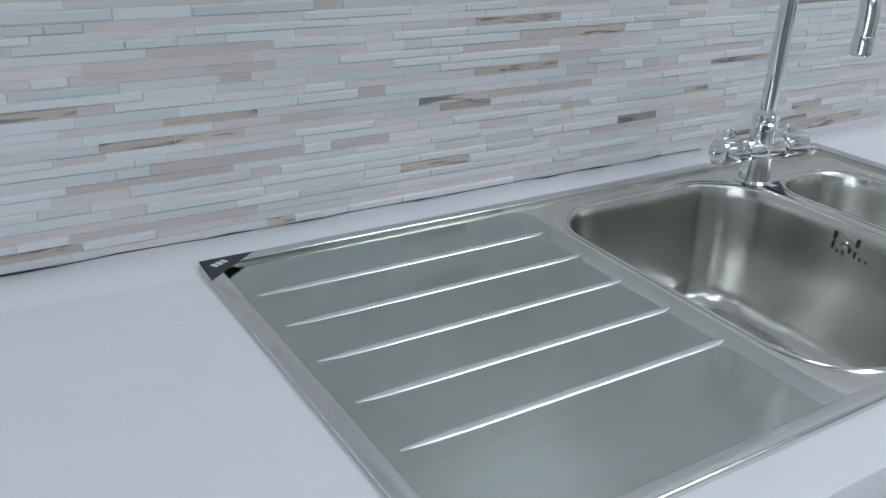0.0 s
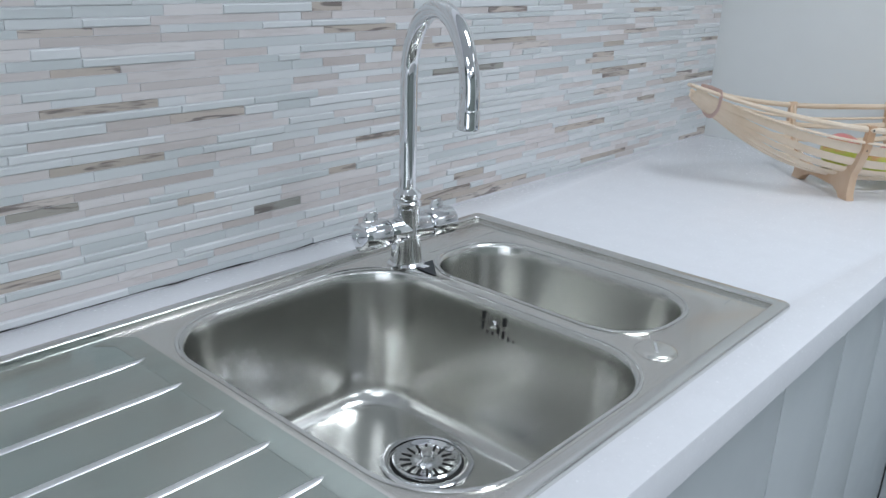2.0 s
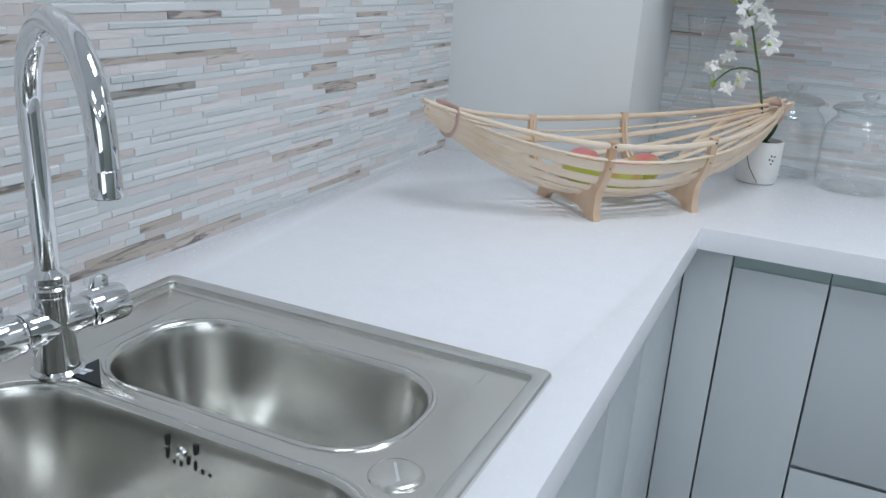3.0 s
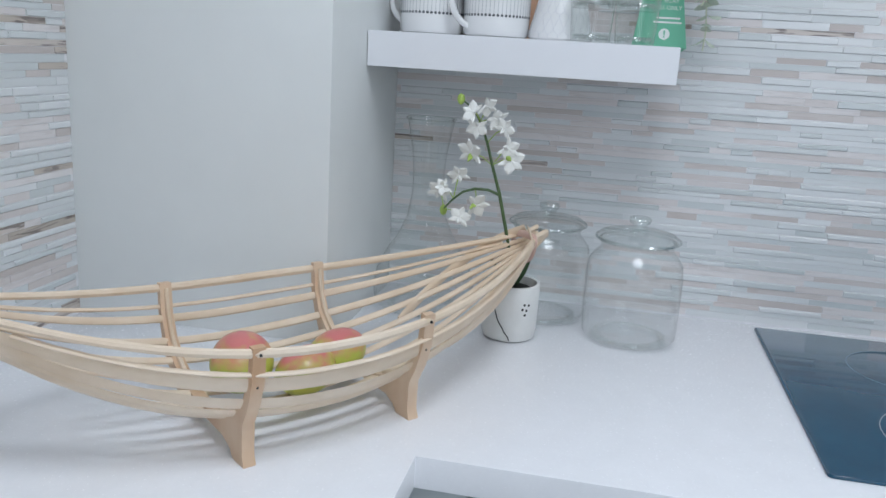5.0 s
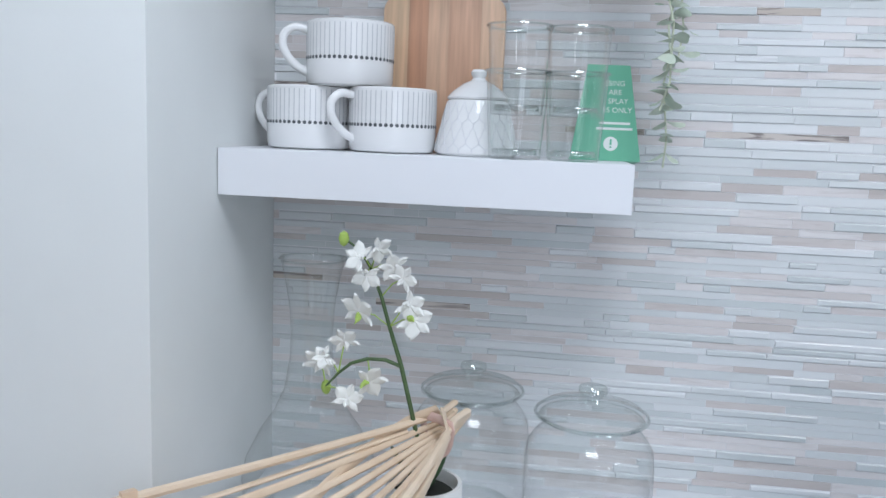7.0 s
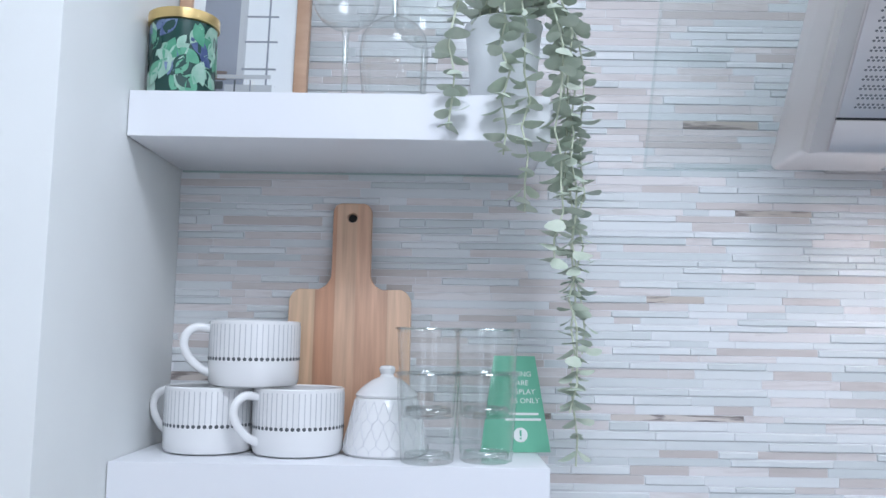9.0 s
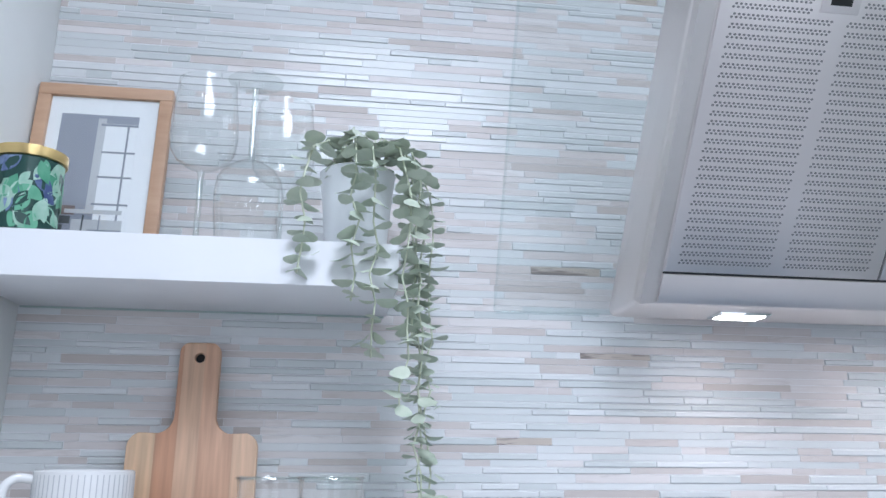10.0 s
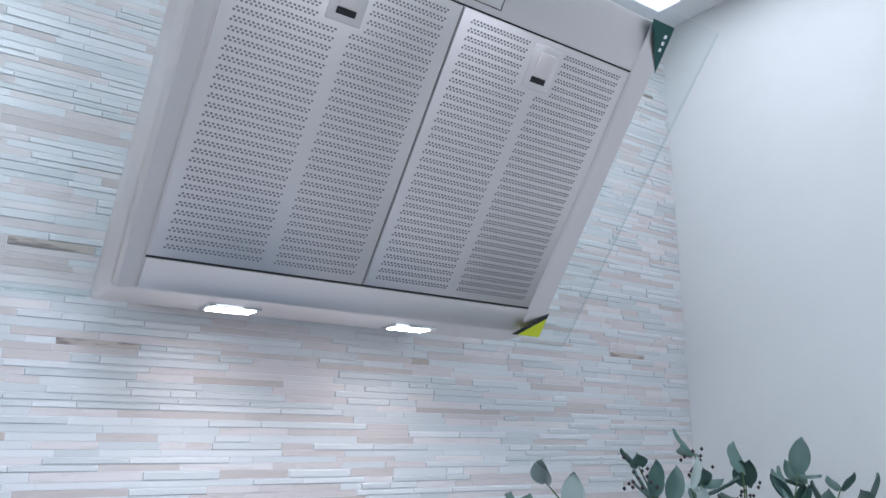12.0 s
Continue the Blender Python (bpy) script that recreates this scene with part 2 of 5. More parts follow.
def slab(loops, z0, z1, bevel=0.0, segs=2):
    """A plate between two heights from an outline and its holes."""
    own = bmesh.new()
    edges = []
    for loop in loops:
        vs = [own.verts.new((x, y, z1)) for x, y in loop]
        edges += [own.edges.new((vs[k], vs[(k + 1) % len(vs)])) for k in range(len(vs))]
    faces = [g for g in bmesh.ops.triangle_fill(own, edges=edges, use_beauty=True)["geom"] if isinstance(g, bmesh.types.BMFace)]
    made = bmesh.ops.extrude_face_region(own, geom=faces)["geom"]
    for v in made:
        if isinstance(v, bmesh.types.BMVert):
            v.co.z = z0
    bmesh.ops.recalc_face_normals(own, faces=own.faces)
    if bevel:
        rim = [e for e in own.edges if len(e.link_faces) == 2 and abs(e.verts[0].co.z - z1) < 1e-6 and abs(e.verts[1].co.z - z1) < 1e-6 and min(abs(f.normal.z) for f in e.link_faces) < 0.5]
        bmesh.ops.bevel(own, geom=rim, offset=bevel, segments=segs, affect="EDGES", profile=0.5)
    return own


# ---- large structure ----
structure("floor", box(XS - 0.1, XW + 0.1, YB - 0.1, YW + 0.1, -0.05, 0.0), FLOOR, "grey vinyl floor under the kitchen cabinets", "floor")
structure("ceiling", box(XS - 0.1, XW + 0.1, YB - 0.1, YW + 0.1, CEIL, CEIL + 0.08), CEILING_PAINT, "plain white painted ceiling with recessed light panels", "ceiling")
wall_north = structure("wall_north", box(XS - 0.1, PX + 0.1, YW + 0.0001, YW + 0.12, 0, CEIL), GROUT, "wall behind the sink clad in linear glass and stone mosaic", "wall")
wall_east = structure("wall_east", box(XW, XW + 0.12, YB - 0.1, PY + 0.1, 0, CEIL), GROUT, "wall behind the hob clad in linear glass and stone mosaic", "wall")
structure("wall_return", box(1.72, XW + 0.003, YS - 0.12, YS, 0, CEIL, 0.001), WHITE_PAINT, "plain smooth white painted return wall beside the hob", "wall")
structure("wall_south", box(XS - 0.1, XW + 0.003, YB - 0.12, YB, 0, CEIL), GREEN_PAINT, "unseen dull grey-green far wall added to close the room", "wall")
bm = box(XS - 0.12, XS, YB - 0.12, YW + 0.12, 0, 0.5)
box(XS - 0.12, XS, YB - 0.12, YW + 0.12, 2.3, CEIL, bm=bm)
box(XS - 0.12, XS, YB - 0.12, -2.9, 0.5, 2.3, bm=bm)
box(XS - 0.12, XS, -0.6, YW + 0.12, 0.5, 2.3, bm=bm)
structure("wall_west", bm, GREEN_PAINT, "unseen grey-green end wall added to close the room, with the added window", "wall")
# added window frame and panes, out of view, to carry the fill lamp
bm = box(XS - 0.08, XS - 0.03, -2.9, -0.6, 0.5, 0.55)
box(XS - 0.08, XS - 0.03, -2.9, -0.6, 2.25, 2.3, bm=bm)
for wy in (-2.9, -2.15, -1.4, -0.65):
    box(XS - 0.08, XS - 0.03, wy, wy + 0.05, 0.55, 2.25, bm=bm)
unseen_window = structure("unseen_window", bm, SHELF, "unseen wide white-framed window added in the end wall to admit light", "window")
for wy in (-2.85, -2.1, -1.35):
    pane = part("pane", box(XS - 0.058, XS - 0.053, wy, wy + 0.7, 0.55, 2.25), GLASS, unseen_window)
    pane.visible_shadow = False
structure("pillar", box(PX, XW + 0.12, PY, YW + 0.12, 0, CEIL, 0.0015), WHITE_PAINT, "smooth white boxed-in corner pillar standing on the worktop line", "pillar")

worktop = structure("worktop", slab([[(XS, 0.43), (2.085, 0.43), (2.085, YS), (XW, YS), (XW, PY), (PX, PY), (PX, YW), (XS, YW)], rounded(0.48, 1.432, 0.491, 0.965, 0.02)], CT - 0.038, CT, 0.0015), WORKTOP, "L-shaped white quartz worktop with a square front edge", "worktop")
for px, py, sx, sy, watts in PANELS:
    p = thing("ceiling_light", (px, py, CEIL), "square flat white LED ceiling panel, added unseen except for the first", "ceiling light", "ceiling panels")
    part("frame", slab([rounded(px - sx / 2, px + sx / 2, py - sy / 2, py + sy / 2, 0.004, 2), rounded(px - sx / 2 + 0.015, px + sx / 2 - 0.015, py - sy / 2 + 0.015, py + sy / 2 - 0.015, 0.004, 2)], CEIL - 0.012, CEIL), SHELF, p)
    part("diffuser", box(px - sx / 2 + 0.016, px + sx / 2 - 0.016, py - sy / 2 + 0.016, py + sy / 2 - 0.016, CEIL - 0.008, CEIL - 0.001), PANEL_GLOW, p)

# ---- the two floating shelves ----
for z0, z1, lab in ((1.298, 1.351, "lower"), (1.697, 1.748, "upper")):
    sh = thing("shelf", (2.6, 0.4, z0), f"thick white floating shelf fixed between pillar and tiles, the {lab} one", "shelf", "floating shelves")
    part("board", box(2.5262, XW - 0.002, 0.1762, PY - 0.0015, z0, z1, 0.0006), SHELF, sh)
    part("front_edge_band", box(2.525, 2.526, 0.175, PY - 0.0015, z0 + 0.0002, z1 - 0.0002, 0.0003, 1), SHELF, sh)
    # dark strip painted in for the shaded gap where shelf meets tiles
    part("wall_shadow_strip", box(XW - 0.0045, XW - 0.0008, 0.178, PY - 0.003, z0 - 0.0022, z0 - 0.0002), RECESS, sh, "dark grey-green strip drawn for the shadow gap at the wall")
    part("end_edge_band", box(2.5262, XW - 0.002, 0.175, 0.176, z0 + 0.0002, z1 - 0.0002, 0.0003, 1), SHELF, sh)

# ---- base cabinets ----
def cabinet(x0, x1, y0, y1, splits, face, label):
    """A run of one base unit; face 'y' fronts look to -y, face 'x' fronts look to -x. splits: heights of the fronts."""
    c = thing("base_cabinet", ((x0 + x1) / 2, (y0 + y1) / 2, 0.0), label, "cabinet", "base cabinets")
    t, g = 0.019, 0.0015
    top = 0.64 if face == "y" else 0.858
    if face == "y":
        part("body", box(x0 + 0.0005, x1 - 0.0005, y0 + t + 0.001, y1, 0.1, top), CABINET, c)
        part("handle_rail", box(x0 + 0.0005, x1 - 0.0005, y0 + 0.012, y0 + 0.03, 0.815, 0.8615), RECESS, c, "recessed grey-green handle rail")
        part("plinth", box(x0, x1, y0 + 0.05, y0 + 0.065, 0.0, 0.098), CABINET, c)
    else:
        part("body", box(x0 + t + 0.001, x1, y0 + 0.0005, y1 - 0.0005, 0.1, 0.8), CABINET, c)
        part("handle_rail", box(x0 + 0.012, x0 + 0.03, y0 + 0.0005, y1 - 0.0005, 0.805, 0.8615), RECESS, c, "recessed grey-green handle rail")
        part("plinth", box(x0 + 0.05, x0 + 0.065, y0, y1, 0.0, 0.098), CABINET, c)
    for z0, z1 in splits:
        if face == "y":
            bm = box(x0 + g, x1 - g, y0, y0 + t, z0 + g, z1 - g, 0.0008)
            top_verts = [v for v in bm.verts if v.co.z > z1 - g - 0.003 and v.co.y > y0 + t / 2]
        else:
            bm = box(x0, x0 + t, y0 + g, y1 - g, z0 + g, z1 - g, 0.0008)
            top_verts = [v for v in bm.verts if v.co.z > z1 - g - 0.003 and v.co.x > x0 + t / 2]
        for v in top_verts:
            v.co.z -= 0.018
        part("door" if z1 - z0 > 0.36 else "drawer_front", bm, CABINET, c)
    return c


for x0, x1 in ((1.8, 2.105), (1.598, 1.8), (1.38, 1.598), (0.78, 1.38), (0.18, 0.78), (-0.42, 0.18), (-1.02, -0.42), (-1.62, -1.02)):
    cabinet(x0, x1, 0.45, 1.03, [(0.1, 0.837)], "y", "pale grey handleless base cabinet under the sink worktop")
cabinet(2.105, 2.7, 0.372, 0.4495, [(0.1, 0.862)], "x", "narrow pale grey corner filler panel beside the hob drawers")
cabinet(2.105, 2.7, 0.2195, 0.3715, [(0.1, 0.837)], "x", "slim pale grey handleless pull-out cabinet")
cabinet(2.105, 2.7, -0.385, 0.219, [(0.1, 0.493), (0.497, 0.837)], "x", "pale grey handleless drawer unit under the hob")
cabinet(2.105, 2.7, -0.99, -0.3855, [(0.1, 0.493), (0.497, 0.837)], "x", "pale grey handleless drawer unit under the hob")
cabinet(2.105, 2.7, -1.31, -0.9905, [(0.1, 0.837)], "x", "pale grey handleless end cabinet against the side wall")

# ---- sink ----
SX0, SX1, SY0, SY1, DK = 0.445, 1.444, 0.479, 0.977, 0.9035
sink = thing("sink", (0.945, 0.728, CT), "stainless steel one-and-a-half bowl sink with ribbed drainer, let into the worktop", "sink")


def splay(bm):
    """The free end of the sink runs slightly aslant."""
    for v in bm.verts:
        v.co.x += 0.045 * (SY1 - v.co.y) * min(1.0, max(0.0, (0.82 - v.co.x) / 0.36))
    return bm


part("rim", splay(slab([rounded(SX0, SX1, SY0, SY1, 0.012), rounded(SX0 + 0.018, SX1 - 0.0175, SY0 + 0.0175, SY1 - 0.0145, 0.008)], CT + 0.0003, 0.9062, 0.0024, 3)), RIM_STEEL, sink)


def ring_loft(rings):
    own = bmesh.new()
    made = [[own.verts.new((x, y, z)) for x, y in loop] for loop, z in rings]
    for a, b in zip(made, made[1:]):
        n = len(a)
        for k in range(n):
            own.faces.new((a[k], a[(k + 1) % n], b[(k + 1) % n], b[k]))
    own.faces.new(made[-1])
    return own


def bowl(x0, x1, y0, y1, r, depth):
    steps = [(-0.004, 0.0), (-0.0015, -0.0006), (0.001, -0.0025), (0.0025, -0.006), (0.004, -0.02), (0.012, -0.55 * depth), (0.016, -depth + 0.034), (0.019, -depth + 0.02), (0.025, -depth + 0.009), (0.033, -depth + 0.003), (0.042, -depth + 0.0006), (0.055, -depth)]
    return ring_loft([(rounded(x0 + i, x1 - i, y0 + i, y1 - i, max(0.012, r - i * 0.6), 10), DK + z) for i, z in steps])


B1, B2 = (0.858, 1.187, 0.507, 0.93, 0.085), (1.214, 1.376, 0.56, 0.886, 0.07)
holes = [rounded(b[0] - 0.004, b[1] + 0.004, b[2] - 0.004, b[3] + 0.004, b[4] + 0.0024, 10) for b in (B1, B2)]
part("deck", slab([[(0.843, SY0 + 0.012), (1.4085, SY0 + 0.012), (1.4085, 0.9465), (0.826, 0.9465), (0.826, 0.945), (0.843, 0.93)], *holes], 0.8995, DK, 0.0012), DECK_STEEL, sink)
main_bowl = part("main_bowl", bowl(*B1, 0.182), BOWL_STEEL, sink, "deep main bowl with rounded corners")
part("half_bowl", bowl(*B2, 0.13), BOWL_STEEL, sink, "shallow half bowl")
for b, nm in ((B1, "main"), (B2, "half")):
    ring = [(x, y, DK + 0.0002) for x, y in rounded(b[0] - 0.004, b[1] + 0.004, b[2] - 0.004, b[3] + 0.004, b[4] + 0.0024, 10)]
    part("bowl_lip", tube(ring + ring[:1], 0.0022, 8, flat=0.0012, up=(0, 0, 1)), RIM_STEEL, sink)
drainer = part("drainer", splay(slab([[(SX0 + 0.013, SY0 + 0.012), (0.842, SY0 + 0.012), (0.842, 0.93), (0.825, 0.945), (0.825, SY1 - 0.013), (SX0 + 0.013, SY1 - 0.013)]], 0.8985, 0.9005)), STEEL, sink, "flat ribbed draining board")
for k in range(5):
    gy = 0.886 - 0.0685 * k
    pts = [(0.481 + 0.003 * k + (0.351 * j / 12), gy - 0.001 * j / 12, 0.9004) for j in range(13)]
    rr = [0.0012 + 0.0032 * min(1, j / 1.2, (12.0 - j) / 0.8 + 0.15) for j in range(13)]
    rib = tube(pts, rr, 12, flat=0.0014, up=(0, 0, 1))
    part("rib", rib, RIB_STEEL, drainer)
bm = bmesh.new()
fall = [[bm.verts.new((x + 0.017 * (y < 0.94) - 0.004, y, z)) for y in (SY0 + 0.0135, 0.93, 0.946)] for x, z in ((0.808, 0.9006), (0.812, 0.9014), (0.826, 0.9031), (0.831, DK + 0.0003))]
for lo, hi in zip(fall, fall[1:]):
    for k in range(2):
        bm.faces.new((lo[k], lo[k + 1], hi[k + 1], hi[k]))
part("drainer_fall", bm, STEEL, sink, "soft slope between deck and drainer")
part("edge_channel", slab([[(1.409, 0.494), (1.429, 0.494), (1.429, 0.965), (0.826, 0.965), (0.826, 0.947), (1.409, 0.947)]], 0.8992, 0.9006), DECK_STEEL, sink, "shallow channel along the rim")
part("crease", box(1.384, 1.4075, 0.5385, 0.5405, DK - 0.0003, DK + 0.0008, 0.0004, 1), RIM_STEEL, sink)
part("crease", box(1.25, 1.404, 0.9005, 0.9017, DK - 0.0003, DK + 0.0006, 0.0003, 1), RIM_STEEL, sink)
part("plug_knob", lathe([(0, 0.9072), (0.017, 0.907), (0.0205, 0.9062), (0.0225, 0.9045), (0.023, DK)], (1.211, 0.535, 0), 36), DECK_STEEL, sink, "round satin steel plug control")
part("plug_mark", box(-0.012, 0.012, -0.0013, 0.0013, 0, 0.0006, m=pose(1.211, 0.535, 0.9072, 0, 0, 35)), RIB_STEEL, sink)
# overflow slots in the wall of the main bowl
for k in range(7):
    oy, hz = 0.744 - 0.0078 * k, (0.010, 0.004, 0.005, 0.008, 0.009, 0.005, 0.004)[k]
    oz = (0.872, 0.866, 0.866, 0.872, 0.869, 0.866, 0.865)[k]
    part("overflow_slot", box(1.181, 1.19, oy - 0.0015, oy + 0.0015, oz - hz / 2, oz + hz / 2), DARK, main_bowl)
for oy in (0.744, 0.7128):
    part("overflow_slot", box(1.181, 1.19, oy - 0.0015, oy + 0.0015, 0.880, 0.890), DARK, main_bowl)
part("overflow_screw", lathe([(0, 0.003), (0.0045, 0.0025), (0.0055, 0)], (0, 0, 0), 14, m=pose(1.1825, 0.728, 0.877, 0, -90, 0)), CHROME, main_bowl)
# basket strainer
DX, DY, DZ = 1.093, 0.747, DK - 0.1815
waste = part("waste", lathe([(0.0555, 0.0), (0.0555, 0.0018), (0.053, 0.0034), (0.049, 0.0036), (0.0465, 0.0022), (0.0455, -0.002)], (DX, DY, DZ), 48), CHROME, sink, "chrome waste flange with a basket strainer")
part("groove", lathe([(0.0455, -0.002), (0.044, -0.0004), (0.0415, -0.0004), (0.0405, 0.0)], (DX, DY, DZ), 40), DARK, waste)
basket_cup = part("strainer_basket", lathe([(0.0412, -0.0004), (0.0412, 0.0042), (0.039, 0.0056), (0.036, 0.0046), (0.033, 0.0026), (0.017, 0.0018), (0.013, 0.0032), (0.009, 0.0042), (0.0068, 0.009), (0.0078, 0.013), (0.006, 0.016), (0, 0.0165)], (DX, DY, DZ), 40), CHROME, waste, "chrome strainer cup with radial slots and a knob")
for k in range(16):
    part("slot", box(0.0195, 0.0325, -0.0015, 0.0015, 0.0014, 0.0032, 0.0004, 1, m=pose(DX, DY, DZ, 0, 0, 22.5 * k)), DARK, waste)


def wedge(points, z0, z1):
    return slab([points], z0, z1)


lab1 = thing("corner_sticker", (0.46, 0.965, 0.906), "small black triangular maker's sticker on the drainer corner", "sticker")
part("film", wedge([(0.4475, 0.9745), (0.4475, 0.927), (0.505, 0.9745)], 0.9063, 0.9067), STICKER_BLACK, lab1)
for k in range(3):
    part("mark", box(-0.0022, 0.0022, -0.004, 0.004, 0, 0.0004, m=pose(0.460 + 0.0055 * k, 0.958 + 0.003 * k, 0.9067, 0, 0, 40)), SHELF, lab1)
lab2 = thing("corner_sticker", (1.21, 0.868, DK), "small black triangular sticker between the sink bowls", "sticker")
part("film", wedge([(1.1965, 0.879), (1.195, 0.833), (1.2335, 0.8765)], DK + 0.0015, DK + 0.0019), STICKER_BLACK, lab2)
for k in range(2):
    part("mark", box(-0.0022, 0.0022, -0.005, 0.005, 0, 0.0004, m=pose(1.2045 + 0.006 * k, 0.8685 - 0.001 * k, DK + 0.0019, 0, 0, 8)), SHELF, lab2)

# ---- tap ----
TX, TY = 1.2, 0.893
tap = thing("tap", (TX, TY, DK), "polished chrome swan-neck mixer tap with two cross handles behind the sink", "tap")
part("base", lathe([(0.0245, 0.0), (0.0245, 0.003), (0.021, 0.006), (0.0195, 0.02), (0.019, 0.034), (0.0175, 0.045), (0.0165, 0.07), (0.0165, 0.078)], (TX, TY, DK + 0.0003), 32), CHROME, tap)
part("collar", lathe([(0.0165, 0.0), (0.0185, 0.002), (0.0185, 0.008), (0.0165, 0.010), (0.0165, 0.012), (0.018, 0.014), (0.018, 0.020), (0.0135, 0.024), (0.0105, 0.026)], (TX, TY, DK + 0.078), 32), CHROME, tap)
dirx, diry, rad = -0.388, -0.9217, 0.0825
neck = [(TX, TY, DK + 0.1), (TX, TY, 1.05), (TX, TY, 1.10)]
for k in range(25):
    a = math.pi * k / 24
    neck.append((TX + dirx * rad * (1 - math.cos(a)), TY + diry * rad * (1 - math.cos(a)), 1.148 + rad * math.sin(a)))
ex, ey = TX + dirx * 2 * rad, TY + diry * 2 * rad
neck += [(ex, ey, 1.135)]
part("spout", tube(neck, 0.0108, 24), CHROME, tap)
part("nozzle", lathe([(0.0075, 0.0), (0.0108, 0.0), (0.0116, 0.001), (0.0116, 0.02), (0.0108, 0.0215)], (ex, ey, 1.1135), 28), CHROME, tap)
part("cross_body", lathe([(0.0, -0.031), (0.0165, -0.031), (0.0172, -0.029), (0.0172, 0.029), (0.0165, 0.031), (0.0, 0.031)], (TX, TY, 0.953), 36, m=pose(0, 0, 0, 0, 0, -8) @ pose(0, 0, 0, 0, 90, 0)), CHROME, tap)
for sgn in (-1, 1):
    along = pose(TX, TY, 0.953, 0, 0, -8) @ pose(0, 0, 0, 0, 90 * sgn, 0)
    arm = part("handle", lathe([(0.0, 0.0315), (0.0158, 0.0315), (0.0158, 0.0335), (0.0186, 0.0345), (0.0192, 0.037), (0.0192, 0.0685), (0.0182, 0.0725), (0.0165, 0.0732), (0.0075, 0.0732), (0.0065, 0.0722), (0, 0.0722)], (0, 0, 0), 36, m=along), CHROME, tap, "round chrome handle with a flat end")
    own = slab([[(-0.011, 0.0), (0.010, 0.0), (0.0125, 0.008), (0.009, 0.0125), (-0.004, 0.0115)]], -0.0022, 0.0022, 0.001)
    own.transform(pose(TX, TY, 0.953, 0, 0, -8) @ pose(sgn * 0.053, 0.006, 0.0165, -18, 0, 0) @ pose(0, 0, 0, 90, 0, 0))
    part("lever", own, CHROME, arm)

# ---- hob ----
hob = thing("hob", (2.43, -0.44, CT), "flush black glass induction hob with fine ring marks", "hob")
part("glass_top", slab([rounded(2.177, 2.687, -0.875, -0.012, 0.006)], CT + 0.0003, CT + 0.0045, 0.0015), HOB_GLASS, hob)
RING = material("grey_ring_print", (0.25, 0.32, 0.36), 0.3, spread=0.1)
for hx, hy, hr in ((2.55, -0.21, 0.085), (2.31, -0.21, 0.105), (2.55, -0.66, 0.105), (2.31, -0.66, 0.085)):
    part("ring_mark", slab([[(hx + hr * math.cos(a * 0.1309), hy + hr * math.sin(a * 0.1309)) for a in range(48)], [(hx + (hr - 0.0012) * math.cos(a * 0.1309), hy + (hr - 0.0012) * math.sin(a * 0.1309)) for a in range(48)]], CT + 0.0045, CT + 0.0047), RING, hob)

# ---- extractor hood: a tilted steel slab with a wide sheet of clear glass behind ----
HY, HX, HZ, HS, HC = -0.4084, 2.559, 1.682, 0.5928, 0.8054
FACE = Matrix(((0, -HS, -HC, HX), (-1, 0, 0, HY), (0, HC, -HS, HZ), (0, 0, 0, 1)))
# across the face: outer edges and filter edges, from the gap between the filters
OL, OR, XL, XR, FT, WT = -0.302, 0.3245, -0.272, 0.287, 0.4246, 0.499
hood = thing("extractor_hood", (2.64, HY, HZ), "tilted brushed steel extractor hood with two perforated filters and glass sheet", "extractor hood")


def prism(profile, y0, y1, bevel=0.0, segs=3):
    own = bmesh.new()
    vs = [own.verts.new((x, y0, z)) for x, z in profile]
    f = own.faces.new(vs)
    for g in bmesh.ops.extrude_face_region(own, geom=[f])["geom"]:
        if isinstance(g, bmesh.types.BMVert):
            g.co.y = y1
    bmesh.ops.recalc_face_normals(own, faces=own.faces)
    if bevel:
        bmesh.ops.bevel(own, geom=list(own.edges), offset=bevel, segments=segs, affect="EDGES", profile=0.5)
    return own


part("body", prism([(HX - HS * 0.016, HZ + HC * 0.016), (2.628, HZ + 0.009), (2.64, HZ + 0.018), (2.652 - HS * 0.47, HZ + HC * 0.47), (HX - HS * WT, HZ + HC * WT)], HY - OR, HY - OL, 0.006), HOOD_STEEL, hood)
part("mount", prism([(2.625, HZ + 0.024), (2.7115, HZ + 0.024), (2.7115, HZ + 0.06), (2.60, HZ + 0.06)], HY - 0.2, HY + 0.2), HOOD_STEEL, hood)


def on_face(x0, x1, w0, w1, n0, n1, bevel=0.0, bm=None):
    return box(x0, x1, w0, w1, n0, n1, bevel, 2, bm, FACE)


def side_rail(x0, x1):
    """An upright rail of the frame that slopes in towards the filters."""
    own = bmesh.new()
    n = 10
    rows = []
    for w in (0.019, WT - 0.003):
        row = []
        for k in range(n + 1):
            u = k / n
            v = u if x0 < 0 else 1 - u
            row.append(own.verts.new((x0 + (x1 - x0) * u, w, 0.0002 + 0.0092 * min(1.0, 12 * v) * (1.0 - 0.88 * max(0.0, v - 0.1) / 0.9) if v < 0.999 else 0.0002)))
        rows.append(row)
    for k in range(n):
        own.faces.new((rows[0][k], rows[0][k + 1], rows[1][k + 1], rows[1][k]))
    for row in rows:
        own.faces.new(row)
    own.transform(FACE)
    return own


